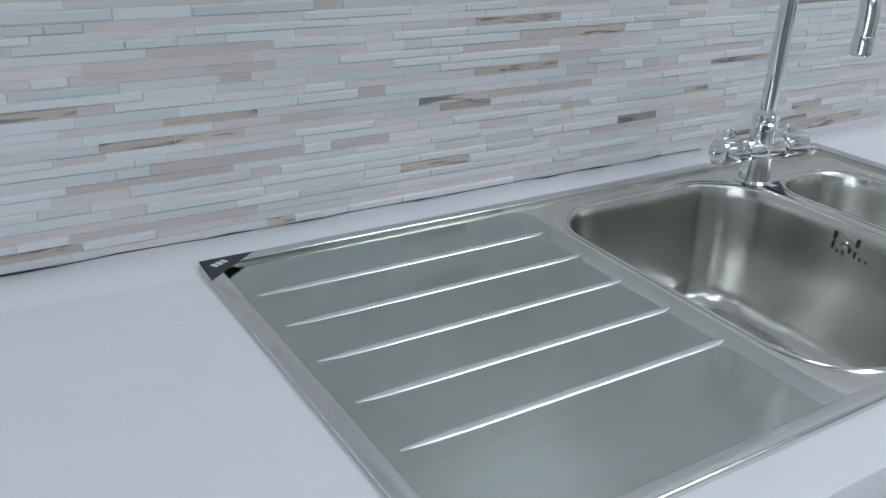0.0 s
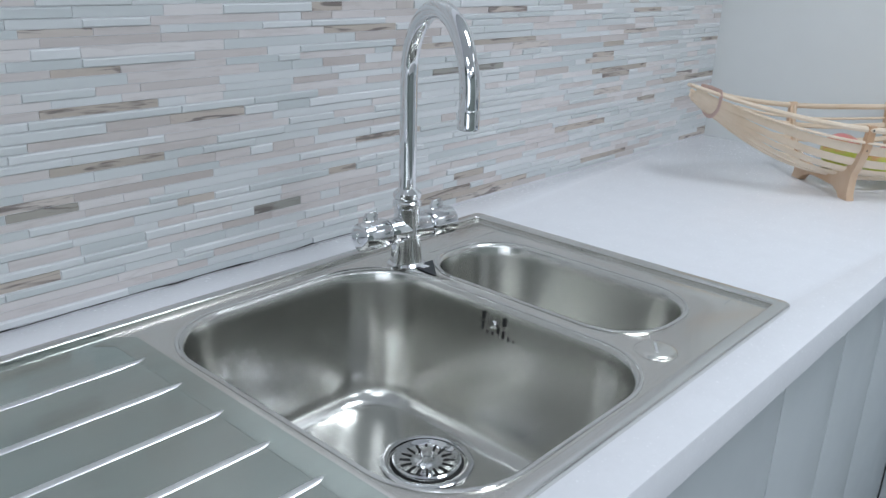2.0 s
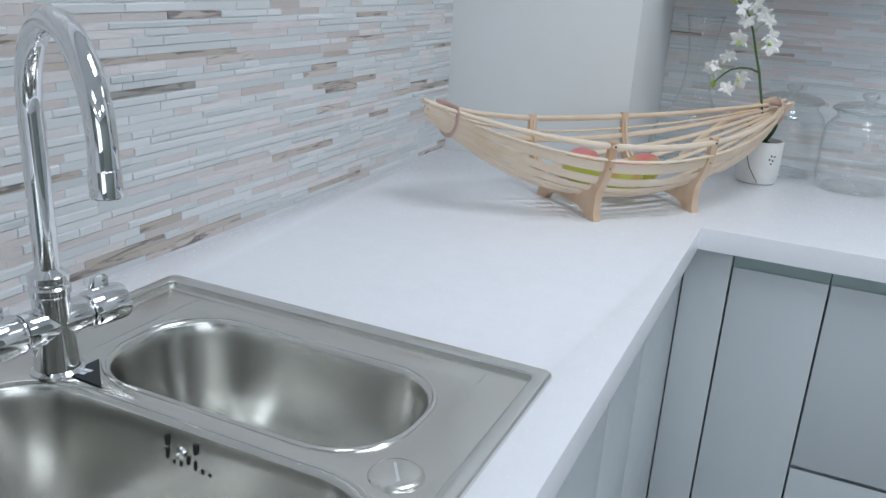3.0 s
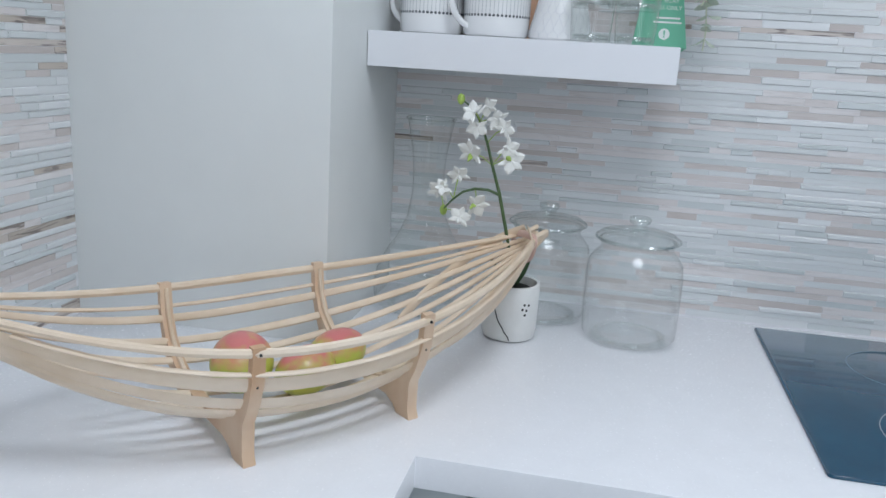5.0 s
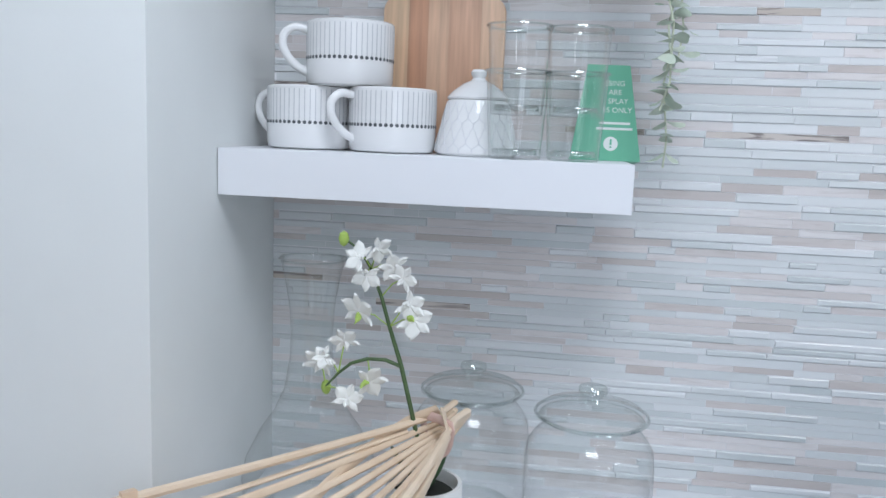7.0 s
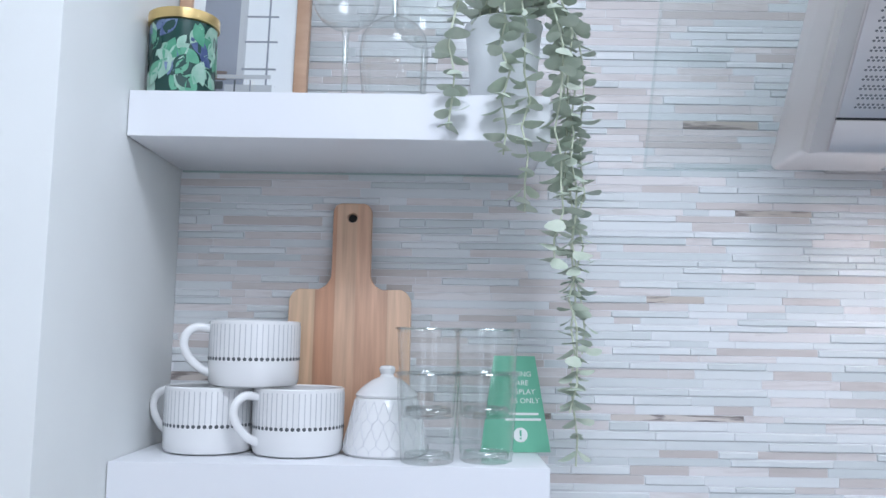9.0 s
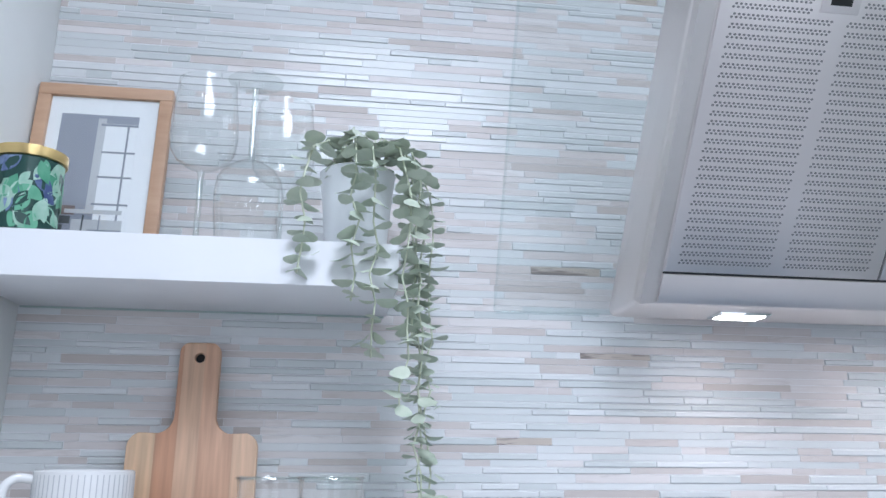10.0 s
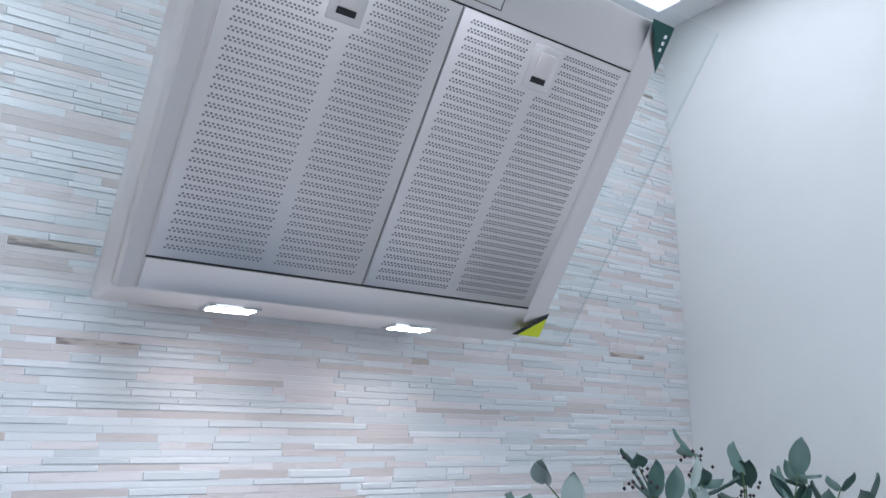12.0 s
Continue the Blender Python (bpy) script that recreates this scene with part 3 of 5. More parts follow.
part("side_rail", side_rail(OL + 0.002, XL - 0.002), HOOD_STEEL, hood)
part("side_rail", side_rail(XR + 0.002, OR - 0.002), HOOD_STEEL, hood)
part("light_strip", on_face(XL - 0.001, XR + 0.001, 0.0185, 0.0555, 0.0, 0.0025, 0.0008), HOOD_STEEL, hood)
part("shadow_gap", on_face(XL - 0.0015, XR + 0.0015, 0.0555, 0.058, -0.001, 0.0006), DARK, hood)
part("top_strip", on_face(XL - 0.001, XR + 0.001, FT + 0.002, WT - 0.002, 0.0, 0.0025, 0.0008), HOOD_STEEL, hood)
part("shadow_gap", on_face(XL - 0.0015, XR + 0.0015, FT, FT + 0.002, -0.001, 0.0006), DARK, hood)
LATCH_TAB = material("satin_latch_tab", (0.74, 0.68, 0.66), 0.35, 0.4, spread=0.03)
HOLE = material("grease_mesh_behind_holes", (0.22, 0.215, 0.22), 0.5, 0.4)
for sgn in (-1, 1):
    x0, x1 = (XL, -0.0015) if sgn < 0 else (0.0015, XR)
    f = part("filter", on_face(x0, x1, 0.0585, FT - 0.0005, 0.0, 0.002, 0.0009), HOOD_STEEL, hood, "perforated steel grease filter")
    lx, lw = (x0 + x1) / 2 - 0.003, FT - 0.036
    dots = bmesh.new()
    for r in range(34):
        w = 0.0705 + 0.0103 * r
        for c0, c1 in ((x0 + 0.014, x0 + 0.132), (x0 + 0.145, x1 - 0.012)):
            if abs(w - lw) < 0.038:
                c0, c1 = (max(c0, lx + 0.028), c1) if c0 > x0 + 0.1 else (c0, min(c1, lx - 0.028))
            for row in range(2):
                for k in range(int((c1 - c0) / 0.0052)):
                    ux, uw = c0 + 0.0052 * (k + 0.25 + 0.5 * row), w + 0.0033 * row
                    q = [dots.verts.new(FACE @ Vector((ux + i, uw + j, 0.0022))) for i, j in ((-0.0018, 0), (-0.0009, -0.0012), (0.0009, -0.0012), (0.0018, 0), (0.0009, 0.0012), (-0.0009, 0.0012))]
                    dots.faces.new(q)
    p = part("perforation", dots, HOLE, f, smooth=0)
    p["kind"] = "stuff"
    latch = part("latch", on_face(lx - 0.022, lx + 0.022, lw - 0.028, lw + 0.028, 0.0015, 0.0035, 0.001), HOOD_STEEL, hood, "small pressed steel filter latch")
    part("latch_tab", on_face(lx - 0.012, lx + 0.012, lw - 0.012, lw + 0.019, 0.0034, 0.0065, 0.0012), LATCH_TAB, latch)
    part("latch_hole", on_face(lx - 0.012, lx + 0.012, lw - 0.02, lw - 0.0125, 0.0033, 0.0038), DARK, latch)
part("filter_gap", on_face(-0.0008, 0.0008, 0.0585, FT - 0.0005, -0.001, 0.0012), HOLE, hood)
ctl = part("control_panel", on_face(-0.076, 0.049, FT + 0.011, FT + 0.030, 0.0024, 0.0031, 0.0005), HOOD_STEEL, hood, "slim control strip with a small teal display")
TEAL = material("teal_display", (0.05, 0.14, 0.17), 0.2, coat=0.3)
part("display", on_face(-0.026, -0.003, FT + 0.012, FT + 0.029, 0.003, 0.0036), TEAL, ctl)
for a in (-0.0768, 0.0488):
    part("outline", on_face(a, a + 0.001, FT + 0.010, FT + 0.031, 0.0028, 0.0033), DARK, ctl)
for a in (FT + 0.010, FT + 0.030):
    part("outline", on_face(-0.0768, 0.0498, a, a + 0.001, 0.0028, 0.0033), DARK, ctl)
for ly in (-0.262, -0.528):
    l = part("lamp", box(2.574, 2.612, ly - 0.034, ly + 0.034, 1.6895, 1.6945, 0.001), CHROME, hood, "small recessed lit LED lamp")
    part("led", box(2.579, 2.607, ly - 0.028, ly + 0.028, 1.6882, 1.6896, 0.0005), LED_GLOW, l)
HOOD_GLASS = thin_glass("thin_clear_glass_sheet", (0.972, 0.99, 0.988), 0.4, 0.03)
off = Vector((0.0125, 0, 0.010))
gm = Matrix(((0, -0.629, -0.777, 0), (-1, 0, 0, 0), (0, 0.777, -0.629, 0), (0, 0, 0, 1)))
gm.translation = Vector((2.69, -0.4415, 1.697)) + off
bm = slab([[(-0.4685, 0.0), (0.503, 0.0), (0.503, 0.6), (-0.5, 0.6)]], -0.006, -0.001, 0.0012)
bm.transform(gm)
wing = part("glass_wing", bm, HOOD_GLASS, hood, "wide clear glass sheet behind the steel body")
wing.visible_shadow = False
EDGE_GLASS = thin_glass("polished_glass_edge", (0.93, 0.965, 0.965), 0.2, 0.06)
for (xa, wa), (xb, wb) in (((-0.4705, 0.0), (-0.502, 0.6)), ((0.505, 0.0), (0.505, 0.6)), ((-0.4685, -0.0016), (-0.3235, -0.0016)), ((0.3235, -0.0016), (0.503, -0.0016))):
    own = tube([gm @ Vector((xa, wa, -0.0035)), gm @ Vector((xb, wb, -0.0035))], 0.0014, 8, flat=0.0025)
    part("glass_edge", own, EDGE_GLASS, wing)
st = thing("corner_sticker", (2.28, -0.74, 2.09), "dark green triangular sticker on the hood's upper corner", "sticker")
GREEN_STICKER = material("dark_green_sticker", (0.01, 0.07, 0.06), 0.35)
bm = slab([[(OR - 0.001, WT + 0.001), (OR - 0.045, WT + 0.001), (OR - 0.001, WT - 0.063)]], 0.0098, 0.0102)
bm.transform(FACE)
part("film", bm, GREEN_STICKER, st)
for k in range(3):
    part("mark", on_face(OR - 0.013, OR - 0.008, WT - 0.017 - 0.009 * k, WT - 0.012 - 0.009 * k, 0.0101, 0.0105), SHELF, st)
st2 = thing("corner_sticker", (2.6, -0.76, 1.7), "yellow and black warning sticker on the hood's lower corner", "sticker")
YELLOW = material("bright_yellow_film", (0.62, 0.68, 0.03), 0.4)
bm = slab([[(OR - 0.001, 0.016), (OR - 0.045, 0.016), (OR - 0.001, 0.048)]], 0.0098, 0.0102)
bm.transform(FACE)
part("film", bm, YELLOW, st2)
bm = slab([[(OR - 0.045, 0.016), (OR - 0.056, 0.016), (OR - 0.001, 0.057), (OR - 0.001, 0.048)]], 0.0098, 0.0102)
bm.transform(FACE)
part("stripe", bm, STICKER_BLACK, st2)

# ---- bamboo boat basket with mangoes ----
BU, BP, BC = Vector((0.775, -0.632, 0)), Vector((0.632, 0.775, 0)), Vector((2.155, 0.60, 0))
LEG_WOOD = material("carved_basket_leg_wood", (0.76, 0.59, 0.43), 0.45, tint=(0.60, 0.37, 0.22), scale=28, stretch=(1, 1, 0.5), bump=0.1)
BINDING = material("pinkish_cane_binding", (0.66, 0.46, 0.40), 0.6, spread=0.1, scale=60)


def boat(s, a):
    """A place on the hull: s metres along the spine, a the angle from keel (0) to rim (+-90 degrees)."""
    half = 0.362 if s < 0 else 0.462
    k = min(1.0, abs(s + 0.0) / half)
    w = 0.122 * (1 - k ** 2.1) + 0.008 if s < 0 else 0.122 * (1 - min(1.0, s / 0.43) ** 1.75) + 0.009
    d = 0.097 * (1 - k ** (2.4 if s < 0 else 1.75)) + (0.013 if s < 0 else 0.013 - 0.003 * k)
    top = 1.028 + 0.052 * k ** 2.2 - (0.012 * k ** 3 if s > 0 else 0)
    flare = 1 + 0.7 * max(0.0, (k - 0.86)) / 0.14 * 0.6
    shift = 0.05 * k * k
    p = BC + BU * s + BP * (shift + w * flare * math.sin(a) * (1 if abs(a) < 1.4 else 1.03))
    return Vector((p.x, p.y, top - d * flare * (math.cos(a)) ** 0.8 if math.cos(a) > 1e-3 else top))


basket = thing("fruit_basket", (2.155, 0.60, CT), "boat-shaped split bamboo fruit basket on carved wooden legs", "basket")
rng = random.Random(3)
angles = [-1.57, -1.30, -1.03, -0.78, -0.52, -0.27, -0.02, 0.27, 0.52, 0.78, 1.03, 1.30, 1.57]
for a in angles:
    s0, s1 = -0.362 + rng.uniform(0, 0.012), 0.462 - rng.uniform(0, 0.012)
    pts = [boat(s0 + (s1 - s0) * j / 30, a) for j in range(31)]
    mid = Vector((BC.x, BC.y, 1.03))
    rim = abs(a) > 1.5
    wide = 0.0055 if rim else 0.0092 if a < -0.1 else 0.0052
    rad = [wide * (0.55 + 0.45 * math.sin(math.pi * (j + 2) / 34)) for j in range(31)]

    def outward(p, a=a):
        return BP * math.sin(a) + Vector((0, 0, -math.cos(a)))

    part("rim_rail" if rim else "slat", tube(pts, rad, 8, flat=0.0045 if rim else 0.0019 if a < -0.1 else 0.0028, up=outward), BAMBOO, basket)
for a in (-1.42, 1.42):
    pts = [boat(-0.30 + 0.69 * j / 24, a) for j in range(25)]
    part("slat", tube(pts, 0.004, 8, flat=0.0025, up=(0, 0, 1)), BAMBOO, basket)
for s in (-0.325, 0.412):
    pts = [boat(s, -1.57 + 3.14 * j / 16) + (BP * math.sin(-1.57 + 3.14 * j / 16) - Vector((0, 0, math.cos(-1.57 + 3.14 * j / 16)))) * 0.003 for j in range(17)]
    pts += [pts[-1] + Vector((0, 0, 0.004)), (pts[-1] + pts[0]) / 2 + Vector((0, 0, 0.006)), pts[0] + Vector((0, 0, 0.004)), pts[0]]
    part("binding", tube(pts, 0.0055, 8, flat=0.0016, up=tuple(BU)), BINDING, basket)
# the crossing splints near the tall end
for sg in (-1, 1):
    pts = [boat(0.20 + 0.20 * j / 10, sg * (0.5 + 1.0 * j / 10)) + Vector((0, 0, 0.006 * j / 10)) + BP * sg * 0.004 for j in range(11)] + [boat(0.418, sg * 1.2) + Vector((0, 0, 0.026)) - BP * sg * 0.012]
    part("splint", tube(pts, 0.0075, 8, flat=0.0018, up=tuple(BP)), BAMBOO, basket)


def leg_frame(s):
    """A carved board across the hull: two feet joined by an arch, rising as ribs to the rim."""
    k = abs(s) / (0.362 if s < 0 else 0.469)
    sh = 0.05 * k * k
    def side(foot):
        outer = [(foot, 0.9002), (foot - 0.004, 0.911), (foot - 0.004, 0.926), (0.103, 0.947), (0.115, 0.97), (0.125, 1.0), (0.128, 1.038)]
        inner = [(0.1195, 1.039), (0.115, 1.0), (0.103, 0.974), (0.083, 0.955), (0.055, 0.939), (0.025, 0.9325)]
        under = [(0.022, 0.9185), (foot - 0.05, 0.9165), (foot - 0.034, 0.910), (foot - 0.026, 0.9002)]
        return under + outer + inner

    full = [(0.0, 0.919)] + side(0.074) + [(0.0, 0.931)] + [(-p, z) for p, z in side(0.106)[::-1]]
    own = slab([full], -0.0075, 0.0075, 0.002)
    m = Matrix(((BP.x, 0, BU.x, BC.x + BU.x * s + BP.x * sh), (BP.y, 0, BU.y, BC.y + BU.y * s + BP.y * sh), (0, 1, 0, 0), (0, 0, 0, 1)))
    own.transform(m)
    return own


for s in (-0.105, 0.105):
    part("leg_frame", leg_frame(s), LEG_WOOD, basket, "carved wooden arched leg frame")
    for sg in (-1, 1):
        pts = [boat(s, sg * a) + (BP * sg * math.sin(a) - Vector((0, 0, math.cos(a)))) * (-0.0035) for a in (0.35, 0.6, 0.85, 1.1, 1.35, 1.57)]
        part("rib", tube(pts, 0.006, 8, flat=0.003, up=tuple(BU)), BAMBOO, basket)
        for a in (0.78, 1.03, 1.3, 1.57):
            q = boat(s, sg * a) + BP * sg * 0.006
            part("peg", lathe([(0, 0.002), (0.0016, 0.0016), (0.002, 0)], q, 8, m=pose(0, 0, 0, 90, 0, 51 + (0 if sg > 0 else 180))), DARK, basket)


def mango_material(seed):
    """Green skin that turns red on the sunny upper side, with a mottled border and pale dots."""
    m = material("mango_skin", (0.50, 0.55, 0.09), 0.33, spread=0.15, scale=20, bump=0.05, bump_scale=300, coat=0.15)
    nt = m.node_tree
    b = nt.nodes["Principled BSDF"]
    green = b.inputs["Base Color"].links[0].from_socket
    co = nt.nodes.new("ShaderNodeTexCoord")
    sep = nt.nodes.new("ShaderNodeSeparateXYZ")
    nt.links.new(co.outputs["Generated"], sep.inputs[0])
    n = nt.nodes.new("ShaderNodeTexNoise")
    n.noise_dimensions = "4D"
    n.inputs["Scale"].default_value, n.inputs["Detail"].default_value, n.inputs["W"].default_value = 3.4, 6.0, seed
    nt.links.new(co.outputs["Generated"], n.inputs["Vector"])
    add = nt.nodes.new("ShaderNodeMath")
    add.operation = "ADD"
    nt.links.new(sep.outputs["Z"], add.inputs[0])
    nt.links.new(n.outputs["Fac"], add.inputs[1])
    r = nt.nodes.new("ShaderNodeMapRange")
    nt.links.new(add.outputs[0], r.inputs[0])
    r.inputs[1].default_value, r.inputs[2].default_value = 1.02, 1.42
    mix = nt.nodes.new("ShaderNodeMix")
    mix.data_type = "RGBA"
    nt.links.new(r.outputs[0], mix.inputs[0])
    nt.links.new(green, mix.inputs[6])
    mix.inputs[7].default_value = (0.66, 0.20, 0.19, 1)
    nt.links.new(mix.outputs[2], b.inputs["Base Color"])
    return m


for k, (c, r, turn) in enumerate((((2.131, 0.654, 0.961), 0.037, 20), ((2.160, 0.585, 0.949), 0.032, -30), ((2.213, 0.564, 0.956), 0.0315, -40))):
    bm = bmesh.new()
    bmesh.ops.create_uvsphere(bm, u_segments=28, v_segments=18, radius=r)
    for v in bm.verts:
        n = v.co.normalized()
        v.co.x *= 1.22
        v.co.z *= 0.88
        v.co += Vector((0.05 * r * n.z, 0.10 * r * n.x * n.x, 0))
    bm.transform(pose(*c, 0, -8, turn))
    mg = thing("mango", c, "ripe green and red mango lying in the bamboo basket", "mango", "mangoes in the basket")
    part("skin", bm, mango_material(k * 3.7), mg)
    part("stalk", lathe([(0.0, 0.003), (0.0022, 0.002), (0.003, 0)], (0, 0, 0), 10, m=pose(*c, 0, -8, turn) @ pose(-1.2 * r, 0.09 * r, 0, 0, -90, 0)), DARK, mg)

# ---- glassware on the worktop ----
def shell(outer, wall=0.0028, floor=0.006):
    """Closes an outer (radius, height) profile, bottom first, into a walled vessel."""
    inner = [(max(0.0005, r - wall), max(z, outer[0][1] + floor)) for r, z in outer[::-1] if z >= outer[0][1] + floor * 0.5]
    return [(0, outer[0][1])] + outer + [(outer[-1][0] - wall * 0.5, outer[-1][1] + wall * 0.4)] + inner + [(0, outer[0][1] + floor)]


def vessel(parent, outer, at, wall=0.0026, floor=0.007, name="body", steps=48):
    """Blown glass: a wall with a rolled lip, and a thick base set inside it."""
    (r1, z1), (r0, z0) = outer[-1], outer[0]
    lip = [(r1 + wall * 0.5, z1 + wall * 0.3), (r1 + wall * 0.3, z1 + wall * 0.9), (r1 - wall * 0.6, z1 + wall), (r1 - wall, z1 + wall * 0.3)]
    b = part(name, lathe([(0, z0)] + outer + lip + [(r1 - wall, z1 - 0.004)], at, steps), BLOWN, parent)
    rb = min(r for r, z in outer if z <= z0 + floor) - wall * 0.6
    part("base", lathe([(rb, z0 + floor * 0.4), (rb * 0.99, z0 + floor * 0.8), (rb * 0.93, z0 + floor), (rb * 0.8, z0 + floor * 0.75)], at, steps), RIM_GLASS, parent, "thick clear glass base")
    part("rim", lathe([(r1 + wall * 0.75 + 0.0009 * math.cos(a * 0.7854), z1 + 0.0009 * math.sin(a * 0.7854)) for a in range(9)], at, steps), RIM_GLASS, parent, "bright rounded glass rim")
    return b


def jar(x, y, sc):
    j = thing("storage_jar", (x, y, CT), "large empty clear glass storage jar with knobbed lid", "jar", "glass jars by the hob")
    z = CT + 0.0005
    prof = [(0.060, 0.0), (0.0685, 0.003), (0.0735, 0.01), (0.0745, 0.05), (0.0745, 0.105), (0.072, 0.125), (0.063, 0.138), (0.0565, 0.144), (0.055, 0.150), (0.0575, 0.154), (0.058, 0.158)]
    vessel(j, [(r * sc, z + h * sc) for r, h in prof], (x, y, 0))
    lid = part("lid", lathe([(r * sc, z + h * sc) for r, h in [(0.0635, 0.1605), (0.0645, 0.164), (0.056, 0.1705), (0.03, 0.176), (0.012, 0.178)]], (x, y, 0), 56), LID_GLASS, j)
    part("lid_edge", lathe([((0.0645 + 0.0017 * math.cos(a * 0.7854)) * sc, z + (0.162 + 0.0022 * math.sin(a * 0.7854)) * sc) for a in range(9)], (x, y, 0), 56), RIM_GLASS, lid)
    part("knob", lathe([(r * sc, z + h * sc) for r, h in [(0.012, 0.178), (0.010, 0.182), (0.0155, 0.187), (0.017, 0.191), (0.0155, 0.195), (0.009, 0.197), (0, 0.1975)]], (x, y, 0), 32), RIM_GLASS, lid)


jar(2.566, 0.2, 1.0)
jar(2.632, 0.345, 0.985)
car = thing("carafe", (2.60, 0.545, CT), "clear glass decanter with flared neck and wide base", "carafe")
prof = [(0.06, 0.0), (0.075, 0.004), (0.083, 0.02), (0.085, 0.04), (0.080, 0.065), (0.064, 0.098), (0.046, 0.125), (0.033, 0.155), (0.0265, 0.195), (0.0255, 0.225), (0.028, 0.26), (0.034, 0.295), (0.039, 0.318)]
vessel(car, [(r, CT + 0.0005 + h) for r, h in prof], (2.60, 0.545, 0))

# ---- orchid ----
PETAL = material("white_silk_petal", (0.84, 0.84, 0.80), 0.5, spread=0.03, scale=80, bump=0.1, bump_scale=200)
STEM_GREEN = material("dark_green_stem", (0.07, 0.12, 0.045), 0.5, spread=0.2, scale=40)
LEAF_GREEN = material("deep_green_leaf", (0.05, 0.10, 0.045), 0.4, spread=0.25, scale=30)
BUD_GREEN = material("yellow_green_bud", (0.40, 0.55, 0.12), 0.45, spread=0.1)
CERAMIC = material("white_glazed_ceramic", (0.80, 0.80, 0.80), 0.2, spread=0.01, scale=20, coat=0.3)
ROUGH_CERAMIC = material("matt_white_plant_pot", (0.74, 0.74, 0.72), 0.6, spread=0.05, scale=50, bump=0.25, bump_scale=180)
SOIL = material("black_moss", (0.02, 0.022, 0.018), 0.9, spread=0.3, scale=200, bump=0.6)
ox, oy = 2.508, 0.384
pot = thing("orchid_pot", (ox, oy, CT), "matt white plant pot with a black crack line", "plant pot")
part("body", lathe([(0, 0.9005), (0.036, 0.9005), (0.040, 0.903), (0.0425, 0.915), (0.0435, 0.985), (0.0425, 0.988), (0.0385, 0.988), (0.0375, 0.972), (0, 0.972)], (ox, oy, 0), 40), ROUGH_CERAMIC, pot)
part("moss", lathe([(0.0374, 0.972), (0.03, 0.978), (0.015, 0.983), (0, 0.984)], (ox, oy, 0), 24), SOIL, pot)
crack = [(ox + 0.0438 * math.cos(radians(a)), oy + 0.0438 * math.sin(radians(a)), z) for a, z in ((150, 0.986), (154, 0.972), (152, 0.957), (158, 0.945), (163, 0.935), (172, 0.926), (178, 0.918), (186, 0.911), (188, 0.906))]
part("crack_line", tube(crack, 0.0008, 6), DARK, pot)
for a, z in ((212, 0.955), (216, 0.962), (221, 0.953), (218, 0.946), (226, 0.961)):
    part("fleck", lathe([(0, 0.0008), (0.0018, 0.0005), (0.0022, 0)], (ox + 0.0432 * math.cos(radians(a)), oy + 0.0432 * math.sin(radians(a)), z), 7, m=pose(0, 0, 0, 0, 90, a)), DARK, pot)
orchid = thing("orchid", (ox, oy, 0.98), "white artificial orchid spray on a dark green stem", "orchid")
main = [(ox, oy, 0.975), (2.505, 0.388, 1.02), (2.502, 0.4, 1.071), (2.5, 0.413, 1.123), (2.5, 0.427, 1.165), (2.5, 0.437, 1.198), (2.5, 0.449, 1.228), (2.503, 0.462, 1.247), (2.505, 0.478, 1.257)]
part("stem", tube(main, [0.0028, 0.0028, 0.0026, 0.0026, 0.0023, 0.0021, 0.0018, 0.0015, 0.0012], 8), STEM_GREEN, orchid)
part("side_stem", tube([(2.5, 0.412, 1.121), (2.498, 0.43, 1.128), (2.497, 0.45, 1.128), (2.496, 0.468, 1.122), (2.495, 0.482, 1.11), (2.495, 0.496, 1.094)], [0.0022, 0.0021, 0.002, 0.0018, 0.0016, 0.0012], 8), STEM_GREEN, orchid)


def petal(length, width, cup, m, bm):
    own = bmesh.new()
    n, rows = 8, []
    for i in range(n + 1):
        t = i / n
        w = width * (math.sin(math.pi * min(1, t * 0.93 + 0.07)) ** 0.75) * 0.5
        rows.append([own.verts.new((t * length, w * v, cup * (t * t) - cup * 0.6 * abs(v) * abs(v) + 0.0006 * math.sin(9 * t + 4 * v))) for v in (-1, -0.5, 0, 0.5, 1)])
    for a, b in zip(rows, rows[1:]):
        for k in range(4):
            own.faces.new((a[k], a[k + 1], b[k + 1], b[k]))
    bmesh.ops.remove_doubles(own, verts=own.verts, dist=1e-5)
    own.transform(m)
    join(bm, own)


def blossom(at, size, yaw, tilt, roll):
    bm = bmesh.new()
    base = pose(*at, 0, 0, yaw) @ pose(0, 0, 0, 0, tilt, 0) @ pose(0, 0, 0, 0, 0, roll)
    for a, l, w in ((0, 1.0, 0.52), (122, 1.0, 0.42), (238, 1.0, 0.42), (62, 1.02, 0.78), (-62, 1.02, 0.78)):
        petal(size * l, size * w, size * 0.12, base @ pose(0, 0, 0, 0, 0, a), bm)
    ob = part("blossom", bm, PETAL, orchid)
    lip = bmesh.new()
    petal(size * 0.5, size * 0.4, size * 0.3, base @ pose(0, 0, size * 0.1, 0, 0, 180), lip)
    part("lip", lip, BUD_GREEN if size > 0.02 else PETAL, ob, "pale yellow lip")


